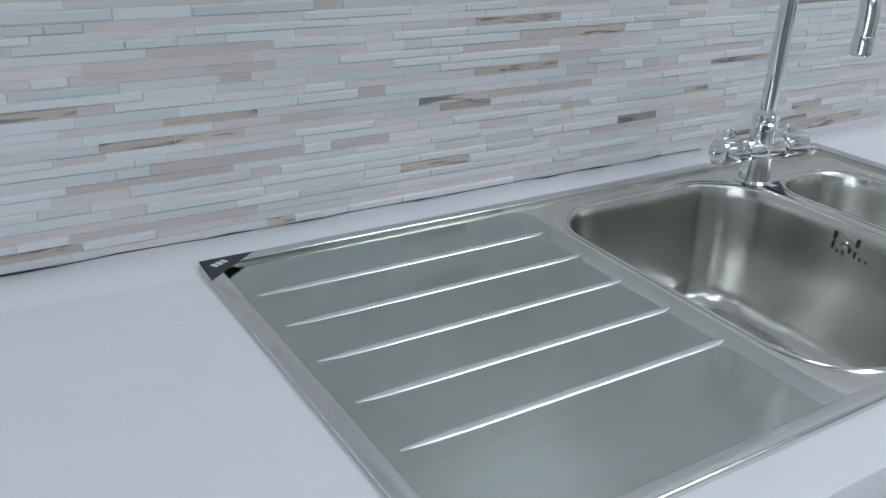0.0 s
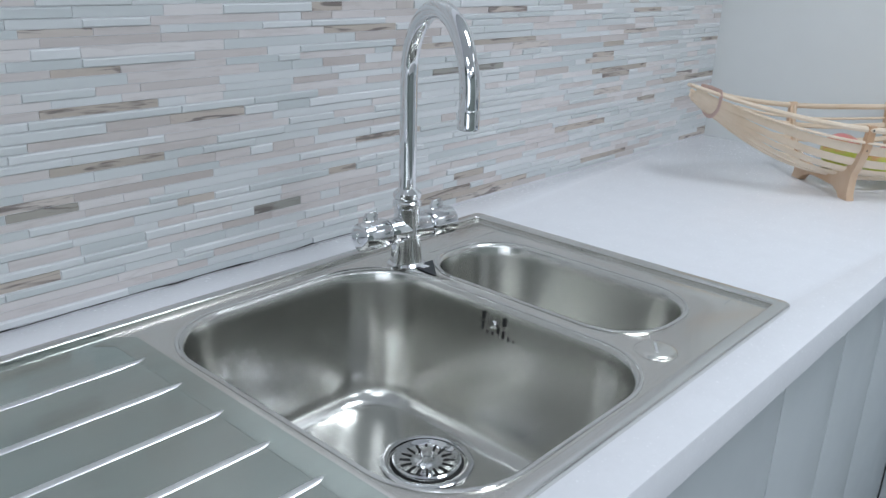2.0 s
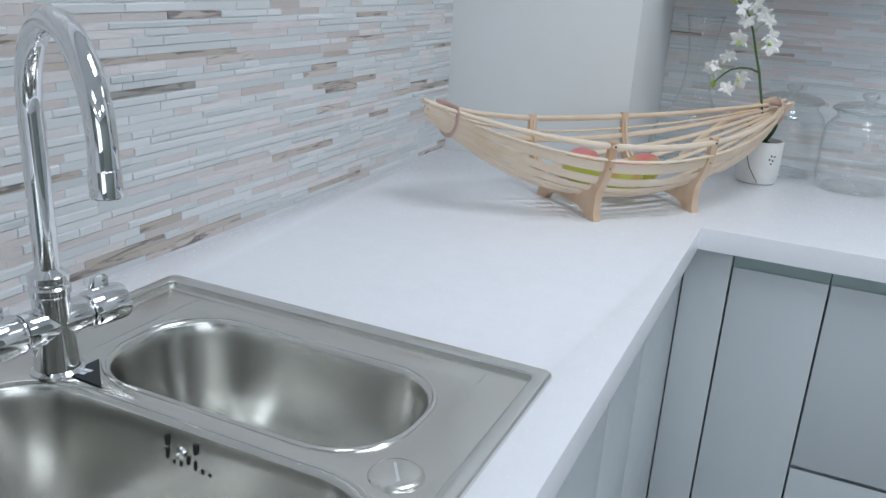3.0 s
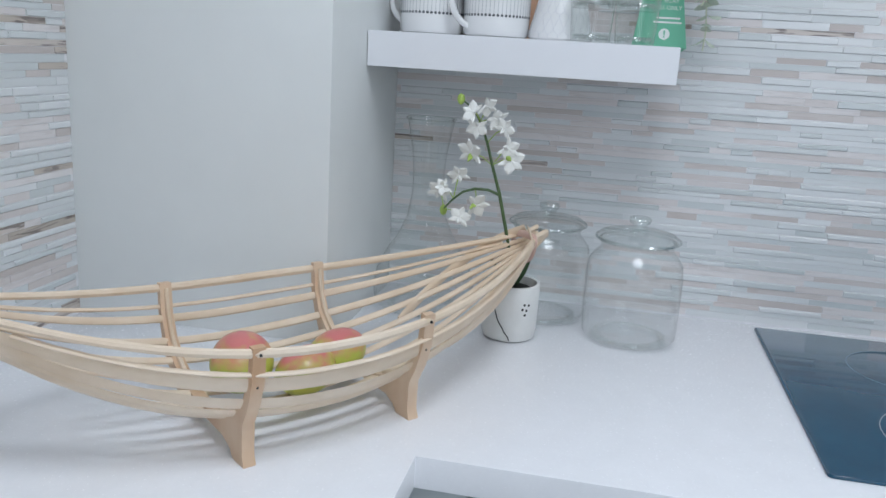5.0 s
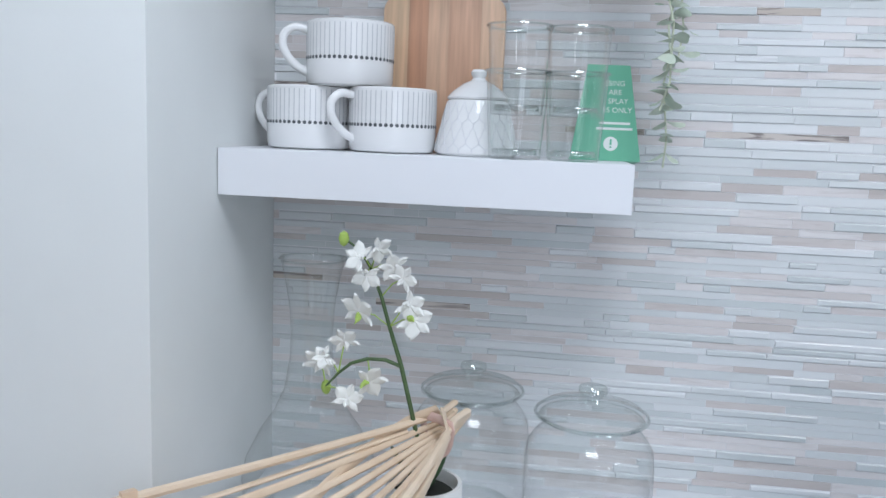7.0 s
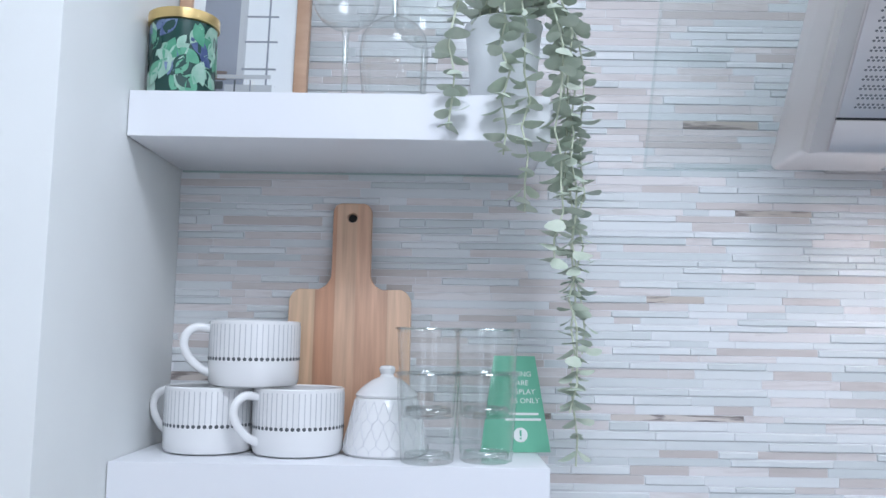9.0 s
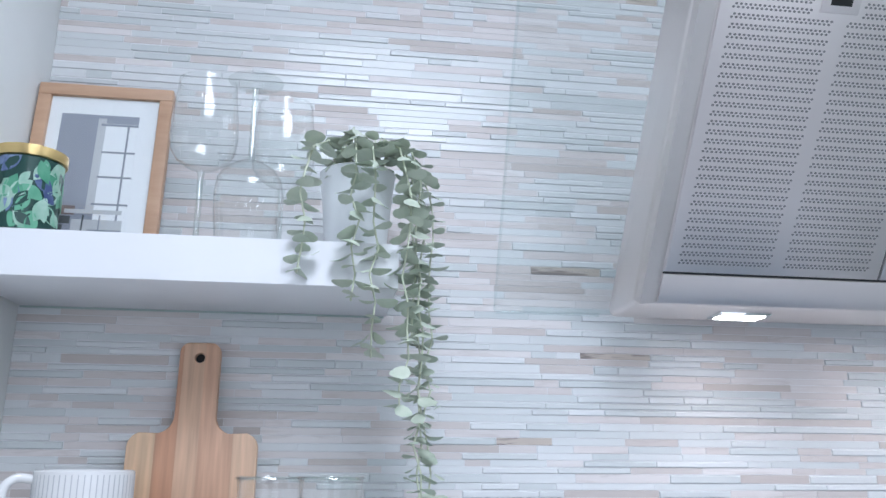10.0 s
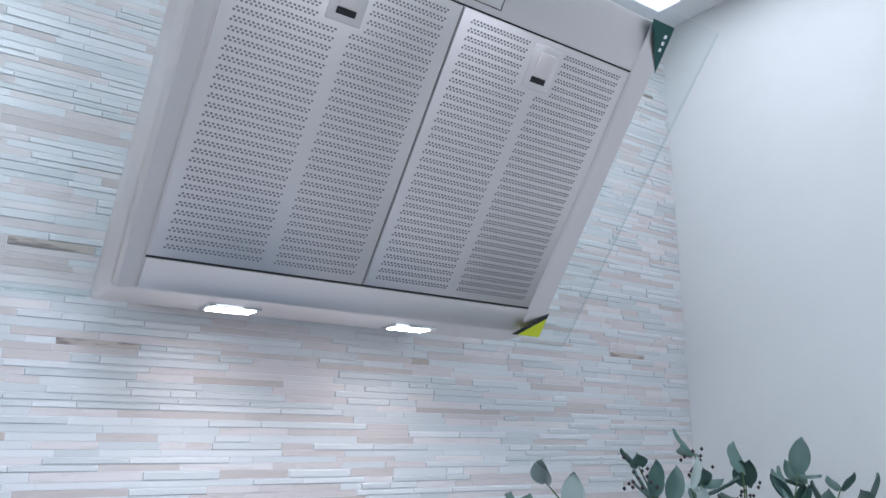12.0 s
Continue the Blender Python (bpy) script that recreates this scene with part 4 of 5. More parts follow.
rng = random.Random(8)
for y, z, sz in ((0.439, 1.251, 0.017), (0.460, 1.243, 0.018), (0.453, 1.221, 0.018), (0.420, 1.233, 0.019), (0.411, 1.222, 0.017), (0.460, 1.182, 0.023), (0.403, 1.193, 0.018), (0.398, 1.176, 0.021), (0.476, 1.146, 0.018), (0.505, 1.119, 0.02), (0.498, 1.128, 0.014), (0.446, 1.104, 0.022), (0.469, 1.084, 0.018)):
    x = 2.493 + rng.uniform(-0.008, 0.004)
    blossom((x, y, z), sz, rng.uniform(-35, 35), -90 + rng.uniform(-30, 25), rng.uniform(0, 360))
    near = min(main + [(2.497, 0.45, 1.128), (2.495, 0.482, 1.11), (2.495, 0.496, 1.094)], key=lambda p: (Vector(p) - Vector((2.5, y, z - 0.01))).length)
    part("flower_stalk", tube([near, ((near[0] + x) / 2 + 0.003, (near[1] + y) / 2, (near[2] + z) / 2 + 0.004), (x + 0.003, y, z)], 0.0008, 6), BUD_GREEN, orchid)
for y, z in ((0.481, 1.259), (0.498, 1.09)):
    part("bud", lathe([(0, -0.009), (0.004, -0.006), (0.006, 0), (0.0045, 0.006), (0, 0.009)], (2.503, y, z), 14), BUD_GREEN, orchid)
for a, l in ((200, 0.05), (330, 0.07), (95, 0.06), (20, 0.05)):
    bm = bmesh.new()
    petal(l, 0.02, 0.004, pose(ox, oy, 0.98, 0, -48, a), bm)
    part("leaf", bm, LEAF_GREEN, orchid)

# ---- lower shelf: mugs, canister, tumblers, board, sign ----
S1, S2 = 1.3513, 1.7483
INK = material("charcoal_print", (0.10, 0.11, 0.12), 0.4)
FINE_INK = material("pale_grey_print", (0.52, 0.53, 0.55), 0.4)


def mug(at, turn):
    m = thing("mug", at, "white ceramic mug printed with fine lines and grey drops", "mug", "stacked mugs")
    r, h = 0.0515, 0.0738
    prof = [(0.044, 0.0), (0.049, 0.002), (0.051, 0.006), (r, 0.02), (r, h - 0.001)]
    T = pose(*at, 0, 0, turn)
    body = part("body", lathe(shell(prof, 0.0035, 0.005), (0, 0, 0), 56, m=T), CERAMIC, m)
    pts = [(r - 0.002, 0, 0.064), (r + 0.014, 0, 0.066), (r + 0.025, 0, 0.058), (r + 0.027, 0, 0.045), (r + 0.021, 0, 0.032), (r + 0.01, 0, 0.021), (r - 0.002, 0, 0.0145)]
    bm = tube(smooth_path(pts, 5), 0.0048, 12, flat=0.0038, up=(0, 1, 0))
    bm.transform(T)
    part("handle", bm, CERAMIC, m)
    lines, drops = bmesh.new(), bmesh.new()
    for k in range(52):
        a = 360 * k / 52
        box(r, r + 0.0003, -0.0005, 0.0005, 0.034, h - 0.004, bm=lines, m=T @ pose(0, 0, 0, 0, 0, a))
        own = lathe([(0, 0.0006), (0.0018, 0.0004), (0.0022, 0)], (0, 0, 0), 10)
        own.transform(T @ pose(0, 0, 0, 0, 0, a) @ pose(r, 0, 0.0315, 0, 90, 0))
        join(drops, own)
    part("line_print", lines, FINE_INK, body)["kind"] = "stuff"
    part("drop_print", drops, INK, body)["kind"] = "stuff"


mug((2.617, 0.556, S1), 72)
mug((2.606, 0.452, S1), 128)
mug((2.610, 0.506, S1 + 0.0745), 112)

can = thing("lidded_canister", (2.612, 0.352, S1), "white tapered ceramic canister embossed with a lattice, knob lid", "canister")
cp = [(0, 0), (0.045, 0), (0.0485, 0.003), (0.049, 0.008), (0.036, 0.062)]
part("body", lathe(cp + [(0.0345, 0.064), (0, 0.064)], (2.612, 0.352, S1), 48), CERAMIC, can)
part("lid", lathe([(0, 0.0645), (0.0352, 0.0645), (0.036, 0.067), (0.030, 0.074), (0.018, 0.083), (0.009, 0.087), (0.0072, 0.09), (0.009, 0.0935), (0.0095, 0.0965), (0.0075, 0.0995), (0, 0.1005)], (2.612, 0.352, S1), 40), CERAMIC, can)
EMBOSS = material("pale_grey_embossed_line", (0.70, 0.70, 0.72), 0.35)
for k in range(20):
    for sg in (-1, 1):
        pts = []
        for j in range(41):
            t = j / 40
            z = 0.004 + 0.057 * t
            rr = 0.0492 - 0.0130 * max(0.0, z - 0.008) / 0.054
            a = radians(18 * k) + sg * radians(4.5) * (1 - math.cos(math.pi * 4 * t)) - sg * radians(1.5) * math.sin(math.pi * 8 * t)
            pts.append((2.612 + rr * math.cos(a), 0.352 + rr * math.sin(a), S1 + z))
        part("lattice_line", tube(pts, 0.00045, 5), EMBOSS, can)


def tumbler(x, y, z):
    t = thing("tumbler", (x, y, z), "clear straight glass tumbler with heavy base, stacked", "drinking glass", "stacked tumblers")
    prof = [(0.026, 0.0), (0.0285, 0.002), (0.0292, 0.012), (0.0325, 0.06), (0.0345, 0.0945)]
    vessel(t, prof, (x, y, z), 0.002, 0.011, "wall", 40)


for gx, gy in ((2.552, 0.3035), (2.566, 0.2395)):
    tumbler(gx, gy, S1)
    tumbler(gx, gy, S1 + 0.0475)


BOARD_WOOD = bpy.data.materials.new("striped_beech_board")
BOARD_WOOD.use_nodes = True
nt = BOARD_WOOD.node_tree
bsdf = nt.nodes["Principled BSDF"]
bsdf.inputs["Roughness"].default_value = 0.45
co = nt.nodes.new("ShaderNodeTexCoord")
sep = nt.nodes.new("ShaderNodeSeparateXYZ")
nt.links.new(co.outputs["Object"], sep.inputs[0])
mr = nt.nodes.new("ShaderNodeMapRange")
nt.links.new(sep.outputs["Y"], mr.inputs[0])
mr.inputs[1].default_value, mr.inputs[2].default_value = 0.329, 0.483
ramp = nt.nodes.new("ShaderNodeValToRGB")
ramp.color_ramp.interpolation = "CONSTANT"
for pos, c in ((0.0, (0.66, 0.44, 0.30)), (0.19, (0.60, 0.36, 0.24)), (0.45, (0.62, 0.40, 0.27)), (0.62, (0.54, 0.29, 0.18)), (0.78, (0.67, 0.46, 0.30))):
    e = ramp.color_ramp.elements[0] if pos == 0 else ramp.color_ramp.elements.new(pos)
    e.position, e.color = pos, (*c, 1)
ramp.color_ramp.elements.remove(ramp.color_ramp.elements[-1])
nt.links.new(mr.outputs[0], ramp.inputs[0])
mp = nt.nodes.new("ShaderNodeMapping")
mp.inputs["Scale"].default_value = (60, 90, 5)
nt.links.new(co.outputs["Object"], mp.inputs[0])
grain = nt.nodes.new("ShaderNodeTexNoise")
grain.inputs["Scale"].default_value, grain.inputs["Detail"].default_value = 1.5, 6.0
nt.links.new(mp.outputs[0], grain.inputs["Vector"])
gr = nt.nodes.new("ShaderNodeMapRange")
nt.links.new(grain.outputs["Fac"], gr.inputs[0])
gr.inputs[1].default_value, gr.inputs[2].default_value, gr.inputs[3].default_value, gr.inputs[4].default_value = 0.3, 0.7, 0.8, 1.12
mixg = nt.nodes.new("ShaderNodeMix")
mixg.data_type, mixg.blend_type = "RGBA", "MULTIPLY"
mixg.inputs[0].default_value = 1.0
nt.links.new(ramp.outputs[0], mixg.inputs[6])
nt.links.new(gr.outputs[0], mixg.inputs[7])
nt.links.new(mixg.outputs[2], bsdf.inputs["Base Color"])

board = thing("cutting_board", (2.69, 0.406, S1), "striped beech paddle cutting board leaning on the tiles", "cutting board")


def arc(cx, cy, r, a0, a1, n=8):
    return [(cx + r * math.cos(radians(a0 + (a1 - a0) * k / n)), cy + r * math.sin(radians(a0 + (a1 - a0) * k / n))) for k in range(n + 1)]


W, N, HSH, HT = 0.0765, 0.0245, 0.196, 0.301
half = [(0.0, 0.0)] + arc(W - 0.012, 0.012, 0.012, -90, 0, 5) + arc(W - 0.018, HSH - 0.022, 0.018, 0, 75, 6) + arc(N + 0.022, HSH + 0.016, 0.022, 255, 180, 6) + arc(N - 0.012, HT - 0.012, 0.012, 0, 90, 5)
outline = half + [(-x, y) for x, y in half[::-1] if x > 1e-6]
hole_loop = arc(0, HT - 0.019, 0.006, 0, 360 - 22.5, 15)
bm = slab([outline, hole_loop], 0.0, 0.014, 0.002)
bm.transform(Matrix(((0.0, -0.0, -1.0, 2.6995), (1.0, 0.0, 0.0, 0.4055), (0.0, 1.0, 0.0, S1), (0, 0, 0, 1))) @ pose(0, 0, 0, 0, 0, 0))
bm.transform(Matrix.Translation((2.6855, 0, S1)) @ pose(0, 0, 0, 0, 2.2, 0) @ Matrix.Translation((-2.6995, 0, -S1)))
part("paddle", bm, BOARD_WOOD, board)
# black disc added to stand for the shade inside the through hole
hole = lathe([(0, 0.0), (0.0059, 0.0), (0.0059, 0.004), (0, 0.004)], (0, HT - 0.019, 0.001), 16)
hole.transform(Matrix(((0.0, -0.0, -1.0, 2.6995), (1.0, 0.0, 0.0, 0.4055), (0.0, 1.0, 0.0, S1), (0, 0, 0, 1))))
hole.transform(Matrix.Translation((2.6855, 0, S1)) @ pose(0, 0, 0, 0, 2.2, 0) @ Matrix.Translation((-2.6995, 0, -S1)))
part("hole_shade_disc", hole, DARK, board, "dark disc for the shade in the hanging hole")

SIGN_GREEN = material("green_card", (0.16, 0.50, 0.33), 0.5, spread=0.03)
SIGN_WHITE = material("white_print", (0.85, 0.87, 0.85), 0.5)
sign = thing("display_sign", (2.64, 0.205, S1), "small green tapered display card with white lettering", "sign")
SM = Matrix(((0.10, 0.0, -0.995, 2.64), (-0.995, 0.0, -0.10, 0.2005), (0.0, 1.0, 0.0, S1), (0, 0, 0, 1))) @ pose(0, 0, 0, -6, 0, 0)
bm = slab([[(-0.042, 0.0), (0.042, 0.0), (0.025, 0.113), (-0.025, 0.113)]], -0.0015, 0.0, 0)
bm.transform(SM)
card = part("card", bm, SIGN_GREEN, sign)
bm = slab([[(-0.042, 0.0), (0.042, 0.0), (0.042, 0.0015), (-0.042, 0.0015)]], -0.05, -0.0016, 0)
bm.transform(SM)
part("foot", bm, SIGN_GREEN, sign)


def lettering(text, x, y, size, parent, m, mat):
    cu = bpy.data.curves.new("text", "FONT")
    cu.body, cu.size, cu.align_x = text, size, "RIGHT"
    tmp = bpy.data.objects.new("text", cu)
    scene.collection.objects.link(tmp)
    me = bpy.data.meshes.new_from_object(tmp.evaluated_get(bpy.context.evaluated_depsgraph_get()))
    bpy.data.objects.remove(tmp)
    me.transform(m @ Matrix.Translation((x, y, 0.0004)))
    me.materials.clear()
    me.materials.append(mat)
    part("lettering", me, mat, parent)


for k, (txt, x) in enumerate((("SSING", 0.020), ("ARE", 0.0165), ("SPLAY", 0.0245), ("ES ONLY", 0.0295))):
    lettering(txt, x, 0.0885 - 0.0105 * k, 0.0088, card, SM, SIGN_WHITE)
for k, (x0, x1) in enumerate(((-0.008, 0.028), (-0.012, 0.031))):
    part("small_print", box(x0, x1, 0.043 - 0.0065 * k, 0.0458 - 0.0065 * k, 0.0001, 0.0004, m=SM), SIGN_WHITE, card)
part("badge", lathe([(0, 0.0006), (0.0085, 0.0006), (0.0085, 0)], (0, 0, 0), 28, m=SM @ pose(0.006, 0.02, 0)), SIGN_WHITE, card)
part("badge_mark", box(-0.0012, 0.0012, -0.0015, 0.0055, 0.0006, 0.0009, m=SM @ pose(0.006, 0.02, 0)), SIGN_GREEN, card)
part("badge_mark", box(-0.0012, 0.0012, -0.005, -0.003, 0.0006, 0.0009, m=SM @ pose(0.006, 0.02, 0)), SIGN_GREEN, card)

# ---- upper shelf: tin, picture, stem glasses, trailing plant ----
tin = thing("candle_tin", (2.572, 0.594, S2), "dark green tin printed with pale leaves, gold lid", "tin")
TIN_GREEN = material("dark_green_tin", (0.012, 0.06, 0.05), 0.3, spread=0.2, scale=40, coat=0.2)
GOLD = material("brushed_gold_lid", (0.72, 0.53, 0.24), 0.28, 1.0, spread=0.04, scale=50)
PRINT_PALE = material("pale_leaf_print", (0.42, 0.58, 0.50), 0.35, tint=(0.18, 0.40, 0.28), scale=90)
PRINT_BLUE = material("blue_flower_print", (0.05, 0.08, 0.20), 0.35, tint=(0.22, 0.30, 0.46), scale=120)
PRINT_MID = material("green_leaf_print", (0.06, 0.28, 0.17), 0.35, tint=(0.16, 0.42, 0.28), scale=70)
body = part("body", lathe([(0, 0), (0.0358, 0), (0.0368, 0.002), (0.0368, 0.087), (0, 0.087)], (2.572, 0.594, S2), 48), TIN_GREEN, tin)
part("lid", lathe([(0.0368, 0.0), (0.0396, 0.0005), (0.0400, 0.002), (0.0400, 0.012), (0.0386, 0.011), (0.0356, 0.0105), (0.0346, 0.012), (0, 0.012)], (2.572, 0.594, S2 + 0.0865), 48), GOLD, tin)
rng = random.Random(21)
for k in range(74):
    a, z, l, tw = rng.uniform(90, 290), rng.uniform(0.008, 0.08), rng.uniform(0.017, 0.032), rng.uniform(-60, 60)
    own = bmesh.new()
    n = 8
    loop = [(l * (j / n - 0.5), 0.26 * l * math.sin(math.pi * j / n)) for j in range(n + 1)] + [(l * (0.5 - j / n), -0.26 * l * math.sin(math.pi * j / n)) for j in range(1, n)]
    vs = []
    for u, v in loop:
        cu, cv = u * math.cos(radians(tw + 90)) - v * math.sin(radians(tw + 90)), u * math.sin(radians(tw + 90)) + v * math.cos(radians(tw + 90))
        aa = radians(a) + cu / 0.0371
        rr = 0.0372 + 0.00004 * k * 0.3
        vs.append(own.verts.new((2.572 + rr * math.cos(aa), 0.594 + rr * math.sin(aa), S2 + min(0.085, max(0.003, z + cv)))))
    own.faces.new(vs)
    part("leaf_print", own, PRINT_BLUE if k % 7 == 0 else PRINT_MID if k % 5 in (1, 3) else TIN_GREEN if k % 5 == 2 else PRINT_PALE, body)

FRAME_WOOD = material("pale_oak_frame", (0.56, 0.36, 0.24), 0.45, tint=(0.46, 0.28, 0.18), scale=22, stretch=(1, 1, 6), bump=0.1)
PAPER = material("white_mount_card", (0.82, 0.83, 0.85), 0.7, spread=0.01)
PHOTO = material("grey_photo_print", (0.34, 0.36, 0.42), 0.3, tint=(0.24, 0.25, 0.30), scale=4)
PHOTO_BAR = material("grey_window_bar_print", (0.26, 0.28, 0.32), 0.4)
TABLE_PRINT = material("brown_table_print", (0.22, 0.17, 0.16), 0.4)
pic = thing("picture_frame", (2.66, 0.55, S2), "oak picture frame with a grey interior photo, leaning back", "picture frame")
FM = Matrix(((0.0, 0.10, -0.995, 2.655), (-1.0, 0.0, 0.0, 0.55), (0.0, 0.995, 0.10, S2 + 0.0005), (0, 0, 0, 1)))
FWD, FHT, FB = 0.084, 0.238, 0.0165
for x0, x1, y0, y1 in ((-FWD, FWD, 0, FB), (-FWD, FWD, FHT - FB, FHT), (-FWD, -FWD + FB, FB, FHT - FB), (FWD - FB, FWD, FB, FHT - FB)):
    part("frame_bar", box(x0, x1, y0, y1, -0.012, 0.004, 0.0012, 2, None, FM), FRAME_WOOD, pic)
part("mount", box(-FWD + FB, FWD - FB, FB, FHT - FB, -0.01, -0.002, m=FM), PAPER, pic)
photo = part("photo", box(-0.052, 0.044, 0.028, 0.197, -0.0019, -0.0014, m=FM), PHOTO, pic)
for k, (x0, x1, y0, y1, mt) in enumerate(((0.004, 0.0441, 0.028, 0.185, PAPER), (-0.006, 0.004, 0.06, 0.192, FINE_INK), (0.031, 0.0335, 0.03, 0.184, PHOTO_BAR), (-0.002, 0.044, 0.1815, 0.1845, PHOTO_BAR), (0.003, 0.044, 0.1425, 0.145, PHOTO_BAR), (0.002, 0.044, 0.1075, 0.11, PHOTO_BAR), (0.0, 0.044, 0.070, 0.0725, PHOTO_BAR), (-0.052, -0.018, 0.056, 0.068, TABLE_PRINT), (-0.03, 0.038, 0.058, 0.0635, FINE_INK), (-0.052, -0.022, 0.044, 0.054, INK), (-0.052, -0.03, 0.03, 0.042, INK), (-0.02, 0.04, 0.028, 0.05, FINE_INK), (0.0, 0.04, 0.0345, 0.037, PHOTO_BAR), (-0.008, -0.006, 0.028, 0.056, INK), (0.012, 0.0135, 0.028, 0.056, PHOTO_BAR))):
    part("photo_shape", box(x0, x1, y0, y1, -0.0013, -0.0011 + 0.00005 * k, m=FM), mt, photo)
part("glazing", box(-FWD + FB, FWD - FB, FB, FHT - FB, 0.0, 0.0015, m=FM), GLASS, pic).visible_shadow = False


def wine_glass(x, y, z, flip, h, label):
    g = thing("wine_glass", (x, y, z), label, "wine glass", "stem glasses on the shelf")
    foot = [(0, 0.0), (0.033, 0.0), (0.034, 0.0008), (0.031, 0.002), (0.012, 0.004), (0.0045, 0.008)]
    stem = [(0.0045, 0.008), (0.0036, 0.02), (0.0036, h * 0.44), (0.0055, h * 0.475)]
    bowl = [(0.0055, h * 0.475), (0.018, h * 0.495), (0.031, h * 0.535), (0.0385, h * 0.59), (0.041, h * 0.67), (0.040, h * 0.79), (0.037, h * 0.92), (0.0355, h)]
    lip = [(0.0361, h + 0.0005), (0.0353, h + 0.0012), (0.0341, h + 0.0006)]
    m = pose(0, 0, h, 180, 0, 0) if flip else None
    part("foot", lathe(foot, (x, y, z), 40, m=m), BLOWN, g)
    part("stem", lathe(stem, (x, y, z), 20, m=m), RIM_GLASS, g)
    part("bowl", lathe(bowl + lip + [(0.0341, h - 0.003)], (x, y, z), 40, m=m), BLOWN, g)


wine_glass(2.615, 0.412, S2 + 0.0003, False, 0.221, "clear stem wine glass standing upright on the shelf")
wine_glass(2.600, 0.352, S2 + 0.0006, True, 0.221, "clear stem wine glass turned upside down")
wine_glass(2.668, 0.318, S2 + 0.0003, False, 0.221, "clear stem wine glass standing against the tiles")

SILVER_LEAF = material("dusty_grey_green_leaf", (0.60, 0.65, 0.55), 0.6, tint=(0.44, 0.52, 0.42), scale=60, bump=0.1)
PALE_STEM = material("pale_green_stem", (0.58, 0.62, 0.48), 0.6, spread=0.1)
ZINC = material("pale_grey_metal_pot", (0.80, 0.83, 0.85), 0.4, 0.0, spread=0.04, scale=30)
plant = thing("trailing_plant", (2.60, 0.217, S2), "trailing silver-dollar plant hanging from a grey pot off the shelf end", "plant")
part("pot", lathe([(0, 0), (0.034, 0), (0.036, 0.002), (0.0455, 0.1), (0.047, 0.104), (0.045, 0.106), (0.042, 0.098), (0, 0.092)], (2.60, 0.2215, S2), 40), ZINC, plant)


def round_leaf(bm, at, size, m):
    n = 9
    own = bmesh.new()
    c = own.verts.new((size * 0.95, 0, -size * 0.10))
    ring = []
    for k in range(n):
        a = 2 * math.pi * k / n
        ring.append(own.verts.new((size * (1 + 0.98 * math.cos(a)), size * 0.92 * math.sin(a), size * 0.12 * math.cos(2 * a))))
    for k in range(n):
        own.faces.new((c, ring[k], ring[(k + 1) % n]))
    own.transform(Matrix.Translation(at) @ m)
    join(bm, own)


def strand(pts, seed, size=0.0115, step=0.0155, leaf=SILVER_LEAF, parent=plant):
    rng = random.Random(seed)
    st = part("stem", tube(pts, 0.0011, 6), PALE_STEM, parent)
    bm = bmesh.new()
    vs = [Vector(p) for p in pts]
    gap, turn = 0.0, rng.uniform(0, 180)
    for a, b in zip(vs, vs[1:]):
        d = b - a
        while gap < d.length:
            q = a + d * (gap / d.length)
            turn += 90 + rng.uniform(-25, 25)
            for k in (0, 180):
                if rng.random() < 0.93:
                    round_leaf(bm, q, size * rng.uniform(0.75, 1.15), pose(0, 0, 0, 0, 0, turn + k) @ pose(0, 0, 0, rng.uniform(-25, 25), rng.uniform(-15, 40), 0))
            gap += step * rng.uniform(0.8, 1.25)
        gap -= d.length
    ob = part("leaves", bm, leaf, st)
    ob["kind"] = "stuff"


def hang(x0, y0, y1, zend, seed, bulge=0.03, x1=2.506, size=0.0118):
    """A stem that rises from the pot, bends over its rim and hangs."""
    rng = random.Random(seed)
    pts = [(x0, y0, S2 + 0.095), ((x0 * 2 + x1) / 3, y0 + (y1 - y0) * 0.35, S2 + 0.124 + bulge * 0.5), ((x0 + x1 * 2) / 3, y0 + (y1 - y0) * 0.8, S2 + 0.11 + bulge * 0.3), (x1, y1, S2 + 0.075)]
    z = S2 + 0.05
    while z > zend:
        pts.append((x1 + rng.uniform(-0.004, 0.004), y1 + rng.uniform(-0.006, 0.006), z))
        z -= 0.03
    strand(pts, seed, size)


hang(2.585, 0.245, 0.283, 1.70, 1, 0.02, 2.512)
hang(2.575, 0.232, 0.226, 1.66, 2, 0.05, 2.508)
hang(2.575, 0.222, 0.204, 1.60, 3, 0.03, 2.51)
hang(2.585, 0.205, 0.168, 1.55, 4, 0.03, 2.512)
hang(2.59, 0.20, 0.150, 1.40, 5, 0.035, 2.53, 0.0105)
hang(2.60, 0.20, 0.145, 1.335, 6, 0.03, 2.56, 0.0105)
hang(2.605, 0.205, 0.135, 1.46, 7, 0.04, 2.575, 0.0105)
hang(2.595, 0.215, 0.157, 1.62, 8, 0.05, 2.545)
for sd, (px, py) in enumerate(((2.585, 0.235), (2.6, 0.215), (2.61, 0.24), (2.59, 0.20))):
    strand([(px, py, S2 + 0.09), (px - 0.005, py + 0.004, S2 + 0.115), (px - 0.012, py + 0.002, S2 + 0.146)], 30 + sd, 0.012)

